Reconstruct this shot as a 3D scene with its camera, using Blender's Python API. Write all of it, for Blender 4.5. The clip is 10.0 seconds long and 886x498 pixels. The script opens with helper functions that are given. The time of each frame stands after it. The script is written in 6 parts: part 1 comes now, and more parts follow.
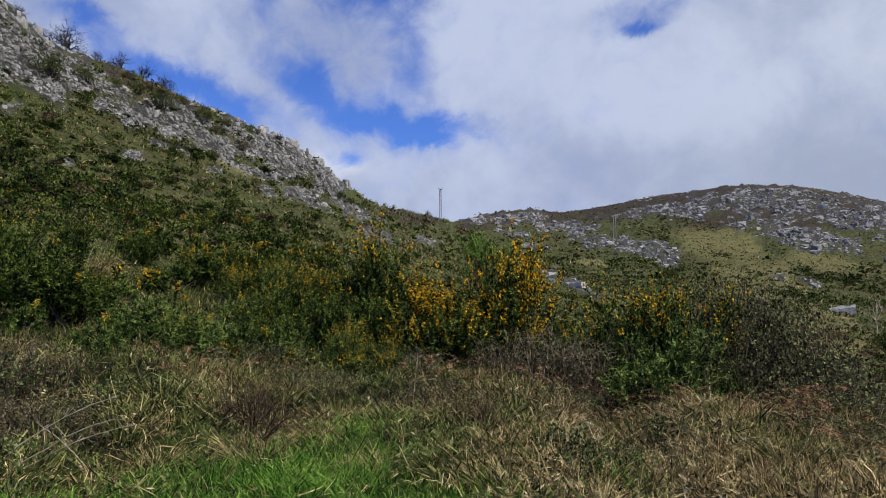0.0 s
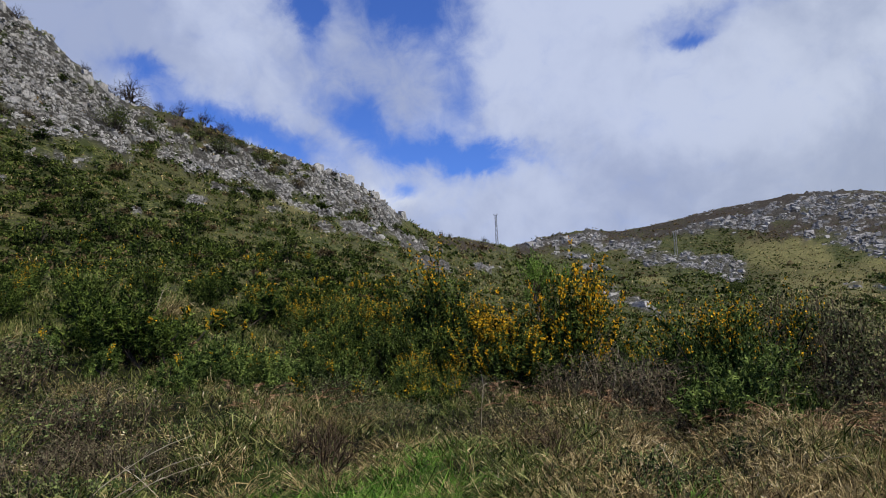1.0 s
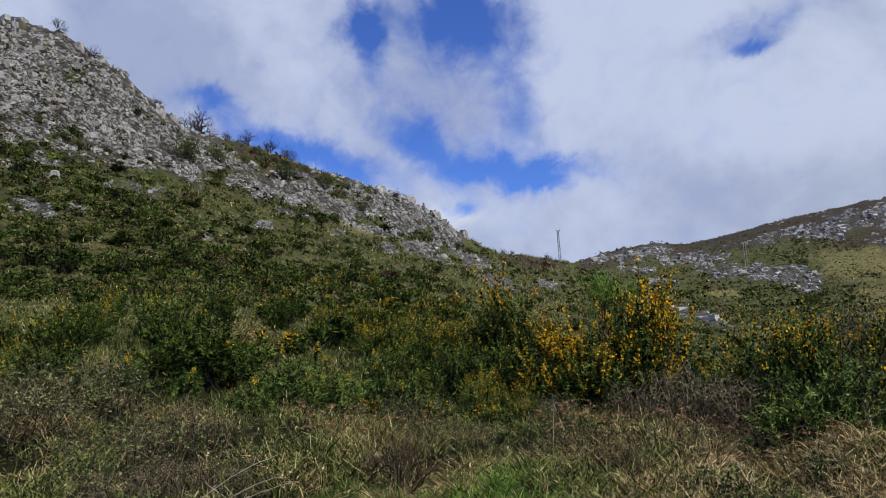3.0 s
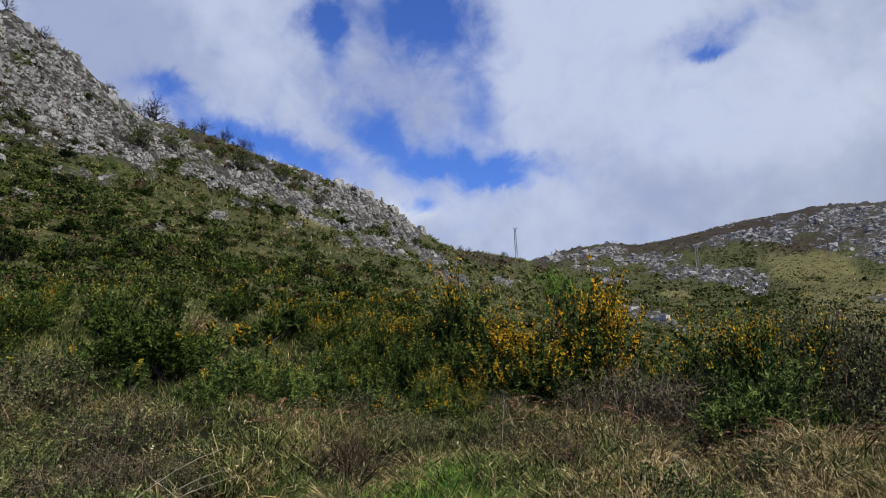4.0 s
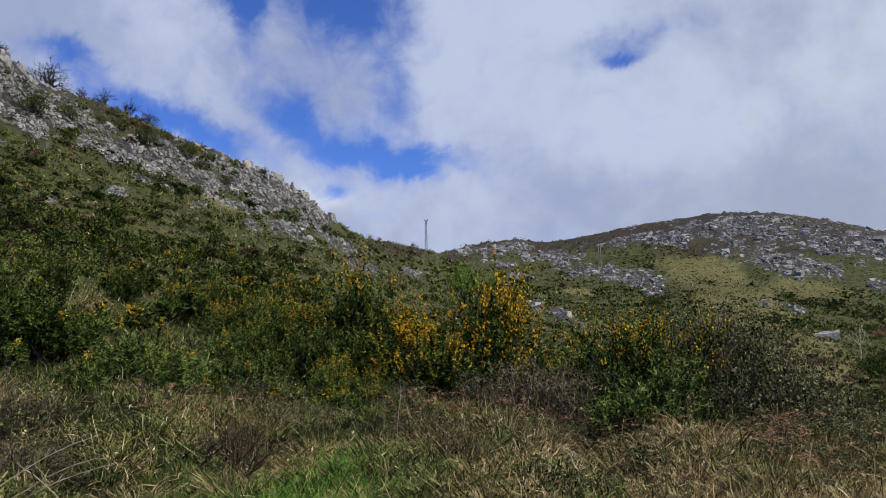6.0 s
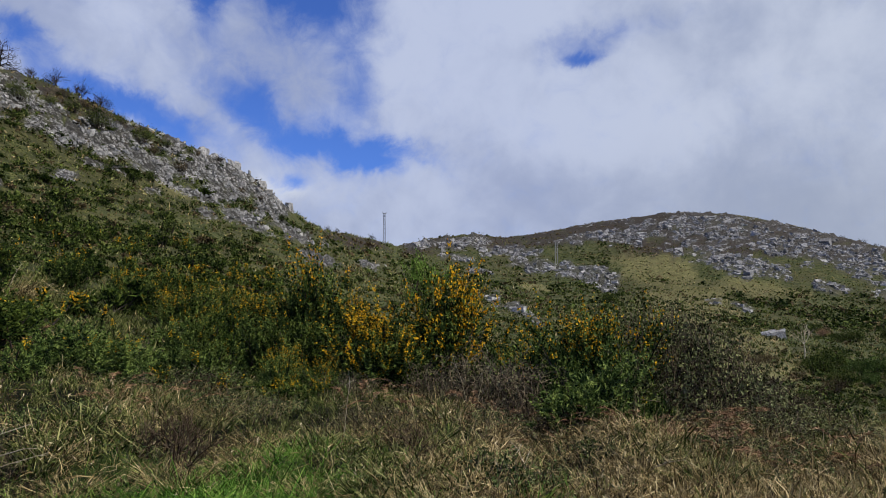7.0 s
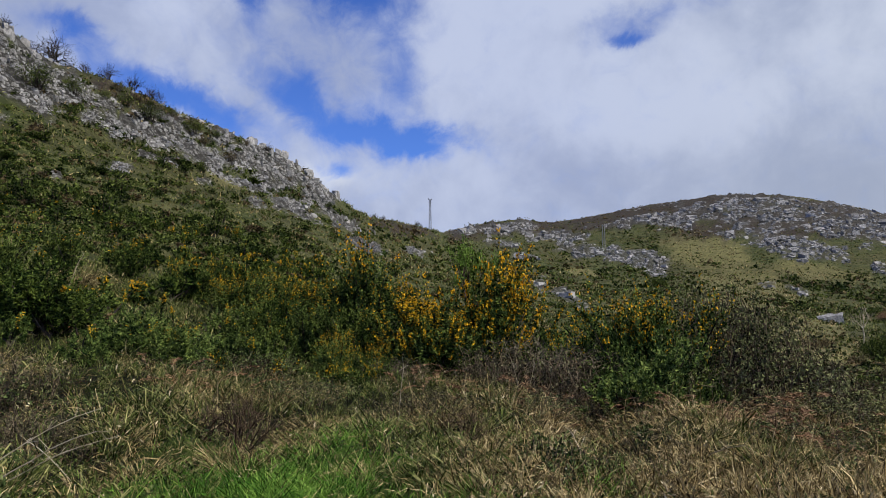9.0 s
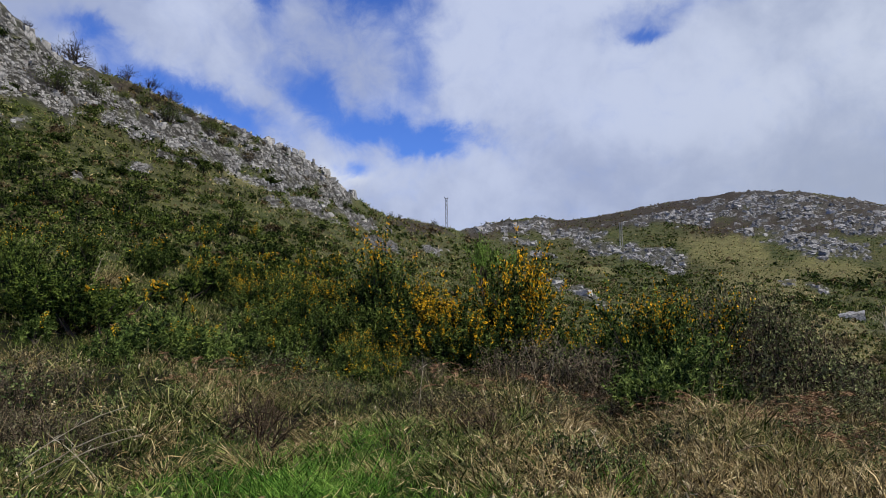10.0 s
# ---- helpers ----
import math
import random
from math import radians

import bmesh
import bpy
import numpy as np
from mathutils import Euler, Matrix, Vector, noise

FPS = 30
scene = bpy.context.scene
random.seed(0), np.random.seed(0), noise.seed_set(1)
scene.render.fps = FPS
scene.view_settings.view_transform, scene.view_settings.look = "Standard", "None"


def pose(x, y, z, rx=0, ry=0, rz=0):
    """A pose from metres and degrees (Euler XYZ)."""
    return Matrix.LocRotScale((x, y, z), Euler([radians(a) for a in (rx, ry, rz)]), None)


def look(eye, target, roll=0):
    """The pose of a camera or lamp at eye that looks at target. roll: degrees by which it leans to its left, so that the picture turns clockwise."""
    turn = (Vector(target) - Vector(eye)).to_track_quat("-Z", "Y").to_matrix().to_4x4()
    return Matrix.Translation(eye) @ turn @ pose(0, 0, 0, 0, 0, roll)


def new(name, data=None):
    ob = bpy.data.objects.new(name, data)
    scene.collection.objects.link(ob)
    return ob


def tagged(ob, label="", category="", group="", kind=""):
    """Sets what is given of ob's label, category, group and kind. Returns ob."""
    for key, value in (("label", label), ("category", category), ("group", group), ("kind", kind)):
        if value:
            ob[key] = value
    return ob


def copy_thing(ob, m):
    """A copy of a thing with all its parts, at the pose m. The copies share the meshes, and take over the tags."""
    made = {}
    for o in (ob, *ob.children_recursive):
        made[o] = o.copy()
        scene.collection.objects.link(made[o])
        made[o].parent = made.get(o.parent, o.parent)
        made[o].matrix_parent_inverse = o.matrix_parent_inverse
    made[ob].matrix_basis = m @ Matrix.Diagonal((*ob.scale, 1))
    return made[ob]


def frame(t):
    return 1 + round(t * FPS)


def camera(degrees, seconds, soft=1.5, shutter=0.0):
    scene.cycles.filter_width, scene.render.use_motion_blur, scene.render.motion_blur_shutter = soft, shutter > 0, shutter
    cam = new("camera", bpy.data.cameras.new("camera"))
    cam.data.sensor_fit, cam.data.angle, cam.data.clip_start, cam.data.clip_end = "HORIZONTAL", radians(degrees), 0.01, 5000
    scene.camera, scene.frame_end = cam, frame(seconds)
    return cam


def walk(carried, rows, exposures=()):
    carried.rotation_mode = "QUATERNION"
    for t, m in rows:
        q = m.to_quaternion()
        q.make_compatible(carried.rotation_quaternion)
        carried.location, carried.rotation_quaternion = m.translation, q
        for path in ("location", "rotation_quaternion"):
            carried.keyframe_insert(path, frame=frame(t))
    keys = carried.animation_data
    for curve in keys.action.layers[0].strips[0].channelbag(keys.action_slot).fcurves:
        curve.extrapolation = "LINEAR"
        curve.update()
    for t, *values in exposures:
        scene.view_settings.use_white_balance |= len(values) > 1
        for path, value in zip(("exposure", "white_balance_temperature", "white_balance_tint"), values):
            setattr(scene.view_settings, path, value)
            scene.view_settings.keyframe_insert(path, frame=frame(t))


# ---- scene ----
cam = camera(61.41, 10.0, soft=0.7)
walk(cam, [
    (0.0, pose(0.000, 0.000, 1.600, 94.000, -0.000, 0.000)),
    (0.5, pose(-0.000, -0.004, 1.601, 94.880, 1.293, 1.308)),
    (1.0, pose(-0.015, -0.019, 1.603, 96.202, 2.673, 4.681)),
    (1.5, pose(-0.037, -0.142, 1.660, 97.357, 3.430, 8.360)),
    (2.0, pose(-0.068, -0.146, 1.657, 98.041, 3.875, 10.299)),
    (3.5, pose(-0.042, -0.206, 1.623, 97.635, 3.129, 8.306)),
    (4.0, pose(-0.019, -0.189, 1.624, 97.347, 2.711, 6.174)),
    (4.5, pose(0.011, -0.152, 1.623, 97.080, 2.309, 4.210)),
    (5.0, pose(0.029, -0.119, 1.624, 96.868, 1.880, 2.661)),
    (5.5, pose(0.030, -0.124, 1.620, 96.697, 1.389, 1.083)),
    (7.0, pose(0.128, -0.037, 1.595, 95.868, 0.044, -4.295)),
    (7.5, pose(0.124, -0.025, 1.587, 95.823, -0.129, -4.545)),
    (8.0, pose(0.093, -0.040, 1.587, 95.414, -0.220, -4.031)),
    (8.5, pose(0.065, -0.050, 1.595, 94.868, 0.149, -1.649)),
    (9.0, pose(0.058, -0.056, 1.594, 94.805, 0.367, -0.737)),
    (9.5, pose(0.032, -0.081, 1.598, 94.755, 0.415, -0.161)),
    (10.0, pose(0.026, -0.072, 1.600, 94.697, 0.458, 0.537)),
], exposures=((0.0, -0.06), (2.0, -0.05), (5.0, -0.05), (7.0, -0.13), (8.0, -0.11), (9.0, -0.07), (10.0, -0.04)))

# ---- light ----
world = bpy.data.worlds.new("sky")
scene.world = world
world.use_nodes = True
SUN_UP, SUN_ROUND = 50.0, 122.0     # degrees: height, and compass turn from straight ahead to the right


def node(tree, kind, x=0, **values):
    n = tree.nodes.new(kind)
    for key, value in values.items():
        n.inputs[key.replace("_", " ")].default_value = value
    return n


class Maths:
    """Short-hand for arithmetic nodes in one tree."""

    def __init__(self, tree):
        self.tree = tree

    def __call__(self, op, a, b=None, c=None):
        n = self.tree.nodes.new("ShaderNodeMath")
        n.operation = op
        for i, v in enumerate((a, b, c)):
            if v is None:
                continue
            if isinstance(v, (int, float)):
                n.inputs[i].default_value = v
            else:
                self.tree.links.new(v, n.inputs[i])
        return n.outputs[0]

    def ramp(self, v, low, high, to_low=0.0, to_high=1.0):
        n = self.tree.nodes.new("ShaderNodeMapRange")
        n.interpolation_type = "SMOOTHSTEP"
        self.tree.links.new(v, n.inputs[0])
        for i, x in zip((1, 2, 3, 4), (low, high, to_low, to_high)):
            n.inputs[i].default_value = x
        return n.outputs[0]

    def mix(self, f, a, b, blend="MIX"):
        n = self.tree.nodes.new("ShaderNodeMix")
        n.data_type, n.blend_type = "RGBA", blend
        for i, v in ((0, f), (6, a), (7, b)):
            if isinstance(v, (int, float)):
                n.inputs[i].default_value = v
            elif isinstance(v, tuple):
                n.inputs[i].default_value = (*v, 1.0)
            else:
                self.tree.links.new(v, n.inputs[i])
        return n.outputs[2]

    def noise(self, vector, scale, detail=4.0, rough=0.55, warp=0.0):
        n = self.tree.nodes.new("ShaderNodeTexNoise")
        if vector is not None:
            self.tree.links.new(vector, n.inputs["Vector"])
        n.inputs["Scale"].default_value = scale
        n.inputs["Detail"].default_value = detail
        n.inputs["Roughness"].default_value = rough
        n.inputs["Distortion"].default_value = warp
        return n.outputs["Fac"]


# the gaps of blue between the clouds: azimuth to the left, height, half width, half height (degrees), tilt, depth
GAPS = [
    (25.8, 19.2, 1.3, 0.6, 13, 0.9), (19.2, 15.4, 4.4, 0.8, 20, 1.15), (14.7, 25.0, 1.3, 1.0, -2, 1.0), (13.8, 23.2, 0.9, 1.5, -2, 0.75),
    (6.0, 23.7, 2.7, 1.6, 3, 1.1), (6.9, 25.6, 2.4, 1.2, -2, 0.8), (3.0, 17.8, 1.3, 2.7, -2, 0.66), (10.2, 16.6, 2.0, 1.2, 18, 1.0), (7.1, 14.2, 1.8, 0.8, 18, 0.7),
    (1.4, 13.0, 2.7, 0.75, 3, 1.25), (7.4, 10.7, 0.9, 0.5, -2, 0.7), (-15.1, 19.6, 1.2, 0.4, -7, 0.9), (-16.5, 21.1, 2.9, 0.6, -7, 0.5), (11.0, 18.5, 6.5, 3.0, 5, 0.16),
]
# brighter and greyer masses of cloud, the same way
MASSES = [
    (18.5, 21.1, 4.2, 2.9, 8, 0.25), (7.6, 18.8, 3.1, 2.2, 8, -0.32), (33.3, 21.5, 4.6, 2.4, -2, -0.22), (-1.4, 19.2, 2.1, 4.3, -2, 0.15), (-12.7, 14.5, 5.3, 3.1, 8, 0.35),
    (-11.3, 23.3, 5.1, 1.2, -2, 0.3), (-19.4, 10.0, 8.8, 2.2, -2, -0.4), (11.8, 12.1, 4.8, 1.0, 18, 0.15), (-26.1, 17.5, 5.8, 3.5, -2, 0.15),
]


def build_sky():
    tree = world.node_tree
    tree.nodes.clear()
    m = Maths(tree)
    link = tree.links.new
    way = tree.nodes.new("ShaderNodeTexCoord").outputs["Generated"]
    xyz = tree.nodes.new("ShaderNodeSeparateXYZ")
    link(way, xyz.inputs[0])
    x, y, z = xyz.outputs
    deg = 180 / math.pi
    wob1 = m("SUBTRACT", m.noise(way, 13.0, 7, 0.62), 0.5)
    wob2 = m("SUBTRACT", m.noise(way, 17.0, 7, 0.62, 0.4), 0.5)
    az = m("MULTIPLY_ADD", wob1, 5.5, m("MULTIPLY", m("ARCTAN2", m("MULTIPLY", x, -1), y), deg))
    el = m("MULTIPLY_ADD", wob2, 4.0, m("MULTIPLY", m("ARCSINE", z), deg))

    def blobs(table):
        total = None
        for a, e, wa, we, tilt, depth in table:
            c, s = math.cos(radians(tilt)), math.sin(radians(tilt))
            da, de = m("SUBTRACT", az, a), m("SUBTRACT", el, e)
            u = m("DIVIDE", m("ADD", m("MULTIPLY", da, c), m("MULTIPLY", de, s)), wa)
            v = m("DIVIDE", m("SUBTRACT", m("MULTIPLY", de, c), m("MULTIPLY", da, s)), we)
            d2 = m("ADD", m("MULTIPLY", u, u), m("MULTIPLY", v, v))
            g = m("MULTIPLY", m("EXPONENT", m("MULTIPLY", d2, -0.36)), depth)
            total = g if total is None else m("ADD", total, g)
        return total

    total = blobs(GAPS)
    total = m("ADD", total, m.ramp(el, 28.0, 48.0, 0.0, 1.0))
    # the sky is open round the sun, behind and overhead
    total = m("ADD", total, m.ramp(y, -0.25, 0.30, 0.85, 0.0))
    wisps = m("SUBTRACT", m.noise(way, 22.0, 8, 0.6, 0.5), 0.5)
    gap = m.ramp(m("ADD", total, m("MULTIPLY", wisps, 1.1)), -0.02, 1.20)
    # cloud tone: soft billows
    billow = m.noise(way, 4.6, 7, 0.52, 0.3)
    fine = m.noise(way, 15.0, 6, 0.6, 0.3)
    tone = m("ADD", m("MULTIPLY", billow, 0.7), m("MULTIPLY", fine, 0.3))
    tone = m.ramp(m("ADD", tone, m("MULTIPLY", blobs(MASSES), 0.30)), 0.36, 0.64)
    cloud = m.mix(tone, (0.360, 0.425, 0.640), (0.535, 0.605, 0.815))
    puff = m("EXPONENT", m("MULTIPLY", m("ADD", m("POWER", m("DIVIDE", m("SUBTRACT", az, 8.4), 2.0), 2.0), m("POWER", m("DIVIDE", m("SUBTRACT", el, 10.2), 1.0), 2.0)), -1.0))
    cloud = m.mix(puff, cloud, (0.740, 0.780, 0.880))
    low = m.ramp(el, 7.0, 15.0, 1.0, 0.0)
    right = m.ramp(az, -34.0, -4.0, 1.0, 0.15)
    cloud = m.mix(m("MULTIPLY", right, 0.42), cloud, m.mix(tone, (0.440, 0.500, 0.600), (0.640, 0.690, 0.760)))
    cloud = m.mix(m("MULTIPLY", m("MULTIPLY", low, right), 0.5), cloud, (0.330, 0.380, 0.500))
    sky = tree.nodes.new("ShaderNodeTexSky")
    sky.sky_type, sky.sun_disc = "NISHITA", False
    sky.sun_elevation, sky.sun_rotation = radians(SUN_UP), radians(SUN_ROUND)
    sky.altitude, sky.air_density, sky.dust_density, sky.ozone_density = 600, 1.0, 0.3, 3.0
    blue = tree.nodes.new("ShaderNodeBackground")
    blue.inputs["Strength"].default_value = 0.115
    deep = m.mix(1.0, sky.outputs[0], (0.46, 0.68, 1.30), "MULTIPLY")
    link(deep, blue.inputs["Color"])
    grey = tree.nodes.new("ShaderNodeBackground")
    grey.inputs["Strength"].default_value = 1.0
    link(cloud, grey.inputs["Color"])
    both = tree.nodes.new("ShaderNodeMixShader")
    link(gap, both.inputs[0])
    link(grey.outputs[0], both.inputs[1])
    link(blue.outputs[0], both.inputs[2])
    out = tree.nodes.new("ShaderNodeOutputWorld")
    link(both.outputs[0], out.inputs[0])


build_sky()
sun = new("sun", bpy.data.lights.new("sun", "SUN"))
sun.data.energy, sun.data.angle, sun.data.color = 5.0, radians(1), (1.0, 0.94, 0.82)
up, rnd = radians(SUN_UP), radians(SUN_ROUND)
sun.matrix_world = look((math.sin(rnd) * math.cos(up) * 100, math.cos(rnd) * math.cos(up) * 100, math.sin(up) * 100), (0, 0, 0))

# ---- land ----
EYE = 1.6


def hash2(i, j, seed):
    h = (i.astype(np.int64) * 374761393 + j.astype(np.int64) * 668265263 + seed * 974634777) & 0x7FFFFFFF
    h = ((h ^ (h >> 13)) * 1274126177) & 0x7FFFFFFF
    return ((h ^ (h >> 16)) & 0xFFFFF) / 1048575.0


def value_noise(x, y, seed=0):
    i, j = np.floor(x), np.floor(y)
    u, v = x - i, y - j
    u, v = u * u * (3 - 2 * u), v * v * (3 - 2 * v)
    a, b = hash2(i, j, seed), hash2(i + 1, j, seed)
    c, d = hash2(i, j + 1, seed), hash2(i + 1, j + 1, seed)
    return (a * (1 - u) + b * u) * (1 - v) + (c * (1 - u) + d * u) * v


def fbm(x, y, seed=0, octaves=4, gain=0.5):
    total, amp, top = 0.0, 1.0, 0.0
    for k in range(octaves):
        total = total + amp * value_noise(x * 2 ** k + 17.3 * k, y * 2 ** k - 9.1 * k, seed + k)
        top += amp
        amp *= gain
    return total / top


def smooth(v, low, high):
    t = np.clip((v - low) / (high - low), 0, 1)
    return t * t * (3 - 2 * t)


# The lie of the land by compass bearing (degrees to the left of straight ahead): the brow of the hills, how far off it is and
# how steeply one looks up to it; the foot of the rocks below the brow; the middle slope; and the rough ground close by.
BROW_AT = [180, 110, 70, 50, 41, 37.5, 36, 32.7, 30.3, 28, 24.3, 20, 15.3, 12.3, 8.5, 7.4, 4.7, 0.5, -1, -3.5, -6.5, -9.2, -12.2, -14.3, -18.1, -21, -24.2, -26.8, -29.7, -33.2, -35.4, -42, -60, -110, -180]
BROW_UP = [4, 10, 20, 23, 23.2, 22.7, 22.1, 20.2, 18.3, 17, 15.9, 14.7, 13.2, 11.9, 9.6, 8.3, 7.1, 6.2, 5.78, 6.38, 6.73, 6.38, 6.83, 7.18, 7.63, 7.93, 7.83, 7.43, 6.63, 5.53, 4.83, 3.5, 3, 2, 4]
BEARING = [180, 70, 41, 28, 15, 8.5, 4.7, 0.5, -3, -8, -16, -24, -34, -60, -180]
BROW_FAR = [200, 95, 85, 92, 116, 140, 185, 240, 340, 390, 430, 450, 450, 450, 200]
FOOT_FAR = [100, 60, 58, 68, 92, 115, 130, 150, 165, 170, 185, 190, 180, 180, 100]
FOOT_UP = [1, 12, 13.5, 13.0, 9.6, 7.6, 5.0, 3.6, 2.6, 1.9, 1.6, 1.2, -0.6, -1, 1]
NEAR_UP = [-1, 7.2, 8.0, 7.6, 5.2, 2.6, 1.0, -0.3, -1.2, -1.8, -2.8, -3.6, -6.2, -5, -1]
CLOSE_Z = [0.0, 1.2, 1.25, 1.1, 0.6, 0.4, 0.36, 0.34, 0.3, 0.2, 0.05, 0.0, -0.25, -0.4, 0.0]

FINE = np.arange(-180, 180.01, 0.25)


def bearing_curve(at, values, spread):
    v = np.interp(FINE, at[::-1], values[::-1])
    k = np.arange(-40, 41) * 0.25
    w = np.exp(-0.5 * (k / spread) ** 2)
    return np.convolve(np.pad(v, 40, mode="wrap"), w / w.sum(), "valid")


brow_up = np.tan(np.radians(bearing_curve(BROW_AT, BROW_UP, 0.35)))
brow_far = bearing_curve(BEARING, BROW_FAR, 1.5)
foot_far = bearing_curve(BEARING, FOOT_FAR, 1.5)
foot_up = np.tan(np.radians(bearing_curve(BEARING, FOOT_UP, 1.5)))
near_up = np.tan(np.radians(bearing_curve(BEARING, NEAR_UP, 1.5)))
close_z = bearing_curve(BEARING, CLOSE_Z, 1.5)
flat = np.zeros_like(FINE)
KNOT_R = np.stack([flat, flat + 7.0, flat + 13.0, flat + 42.0, foot_far, brow_far, brow_far * 1.3, flat + 1500, flat + 5000])
KNOT_Z = np.stack([flat, 0.15 * close_z, close_z, EYE + 42 * near_up, EYE + foot_far * foot_up, EYE + brow_far * brow_up,
                   EYE + brow_far * brow_up * 0.9, flat - 10, flat - 30])
SLOPE = np.zeros_like(KNOT_R)
step_r, step_z = np.diff(KNOT_R, axis=0), np.diff(KNOT_Z, axis=0)
grade = step_z / step_r
same_way = grade[:-1] * grade[1:] > 0
SLOPE[1:-1] = np.where(same_way, 2 * grade[:-1] * grade[1:] / np.where(same_way, grade[:-1] + grade[1:], 1), 0)
SLOPE[0], SLOPE[-1] = grade[0], grade[-1]


def land(az, r):
    """The bare lie of the land, with no bumps: bearing in degrees, distance in metres."""
    i = np.clip(np.round((az + 180) / 0.25 - 0.5).astype(int), 0, len(FINE) - 2)
    t = np.clip((az - FINE[i]) / 0.25, 0, 1)
    z = 0
    for side, w in ((i, 1 - t), (i + 1, t)):
        kr, kz, ks = KNOT_R[:, side], KNOT_Z[:, side], SLOPE[:, side]
        k = np.clip((r[None] >= kr).sum(0) - 1, 0, len(KNOT_R) - 2)
        pick = lambda table, d: np.take_along_axis(table, (k + d)[None], 0)[0]
        r0, r1, z0, z1, s0, s1 = pick(kr, 0), pick(kr, 1), pick(kz, 0), pick(kz, 1), pick(ks, 0), pick(ks, 1)
        h = r1 - r0
        u = np.clip((r - r0) / h, 0, 1)
        z = z + w * ((1 + 2 * u) * (1 - u) ** 2 * z0 + u * (1 - u) ** 2 * h * s0 + u * u * (3 - 2 * u) * z1 + u * u * (u - 1) * h * s1)
    return z


def bearing(x, y):
    return np.degrees(np.arctan2(-x, y)), np.hypot(x, y)


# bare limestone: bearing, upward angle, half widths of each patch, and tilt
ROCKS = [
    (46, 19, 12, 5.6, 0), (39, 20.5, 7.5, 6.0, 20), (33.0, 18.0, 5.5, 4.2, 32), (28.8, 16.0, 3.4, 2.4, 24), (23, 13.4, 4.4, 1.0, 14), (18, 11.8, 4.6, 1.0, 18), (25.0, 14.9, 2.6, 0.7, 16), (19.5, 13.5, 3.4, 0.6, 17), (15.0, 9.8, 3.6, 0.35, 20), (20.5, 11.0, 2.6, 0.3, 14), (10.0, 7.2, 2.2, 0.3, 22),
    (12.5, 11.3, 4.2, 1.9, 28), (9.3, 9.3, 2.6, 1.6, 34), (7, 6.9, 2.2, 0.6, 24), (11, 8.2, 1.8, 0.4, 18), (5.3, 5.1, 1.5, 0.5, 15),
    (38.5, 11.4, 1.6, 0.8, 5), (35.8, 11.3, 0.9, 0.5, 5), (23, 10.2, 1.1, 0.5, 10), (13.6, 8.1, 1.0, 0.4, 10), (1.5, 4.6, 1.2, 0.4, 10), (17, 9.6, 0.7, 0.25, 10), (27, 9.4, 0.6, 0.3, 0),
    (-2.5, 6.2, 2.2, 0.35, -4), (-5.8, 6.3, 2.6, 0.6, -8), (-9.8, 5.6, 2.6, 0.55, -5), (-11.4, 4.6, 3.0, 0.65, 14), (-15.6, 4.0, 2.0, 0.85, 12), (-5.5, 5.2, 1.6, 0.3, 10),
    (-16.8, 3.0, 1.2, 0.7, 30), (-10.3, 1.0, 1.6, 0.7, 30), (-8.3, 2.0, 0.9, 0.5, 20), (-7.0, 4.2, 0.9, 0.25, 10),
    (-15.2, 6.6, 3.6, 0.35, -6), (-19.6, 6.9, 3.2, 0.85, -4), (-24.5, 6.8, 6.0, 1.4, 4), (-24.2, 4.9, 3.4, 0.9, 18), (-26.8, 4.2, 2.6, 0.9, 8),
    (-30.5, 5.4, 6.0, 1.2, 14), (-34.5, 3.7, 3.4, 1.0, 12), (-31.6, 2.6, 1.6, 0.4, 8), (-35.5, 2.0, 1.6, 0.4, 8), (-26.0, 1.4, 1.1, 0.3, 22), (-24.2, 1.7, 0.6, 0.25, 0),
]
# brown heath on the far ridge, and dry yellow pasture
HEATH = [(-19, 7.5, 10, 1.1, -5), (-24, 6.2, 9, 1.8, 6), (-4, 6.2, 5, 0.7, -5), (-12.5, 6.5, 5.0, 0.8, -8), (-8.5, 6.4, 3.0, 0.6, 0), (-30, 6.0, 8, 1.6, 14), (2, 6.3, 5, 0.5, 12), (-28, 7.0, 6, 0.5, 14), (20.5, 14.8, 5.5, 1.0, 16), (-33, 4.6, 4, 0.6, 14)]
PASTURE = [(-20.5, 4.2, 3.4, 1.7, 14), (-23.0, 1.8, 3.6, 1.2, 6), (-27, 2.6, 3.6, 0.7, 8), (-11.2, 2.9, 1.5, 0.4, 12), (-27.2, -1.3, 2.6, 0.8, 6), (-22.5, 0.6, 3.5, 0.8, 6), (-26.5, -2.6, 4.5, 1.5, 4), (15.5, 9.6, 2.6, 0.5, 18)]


def patches(table, az, up, wob):
    total = np.full_like(az, -9.0)
    for a, e, wa, we, tilt in table:
        c, s = math.cos(radians(tilt)), math.sin(radians(tilt))
        u = ((az - a) * c + (up - e) * s) / wa
        v = ((up - e) * c - (az - a) * s) / we
        total = np.maximum(total, 1.0 - np.sqrt(u * u + v * v))
    return total + wob


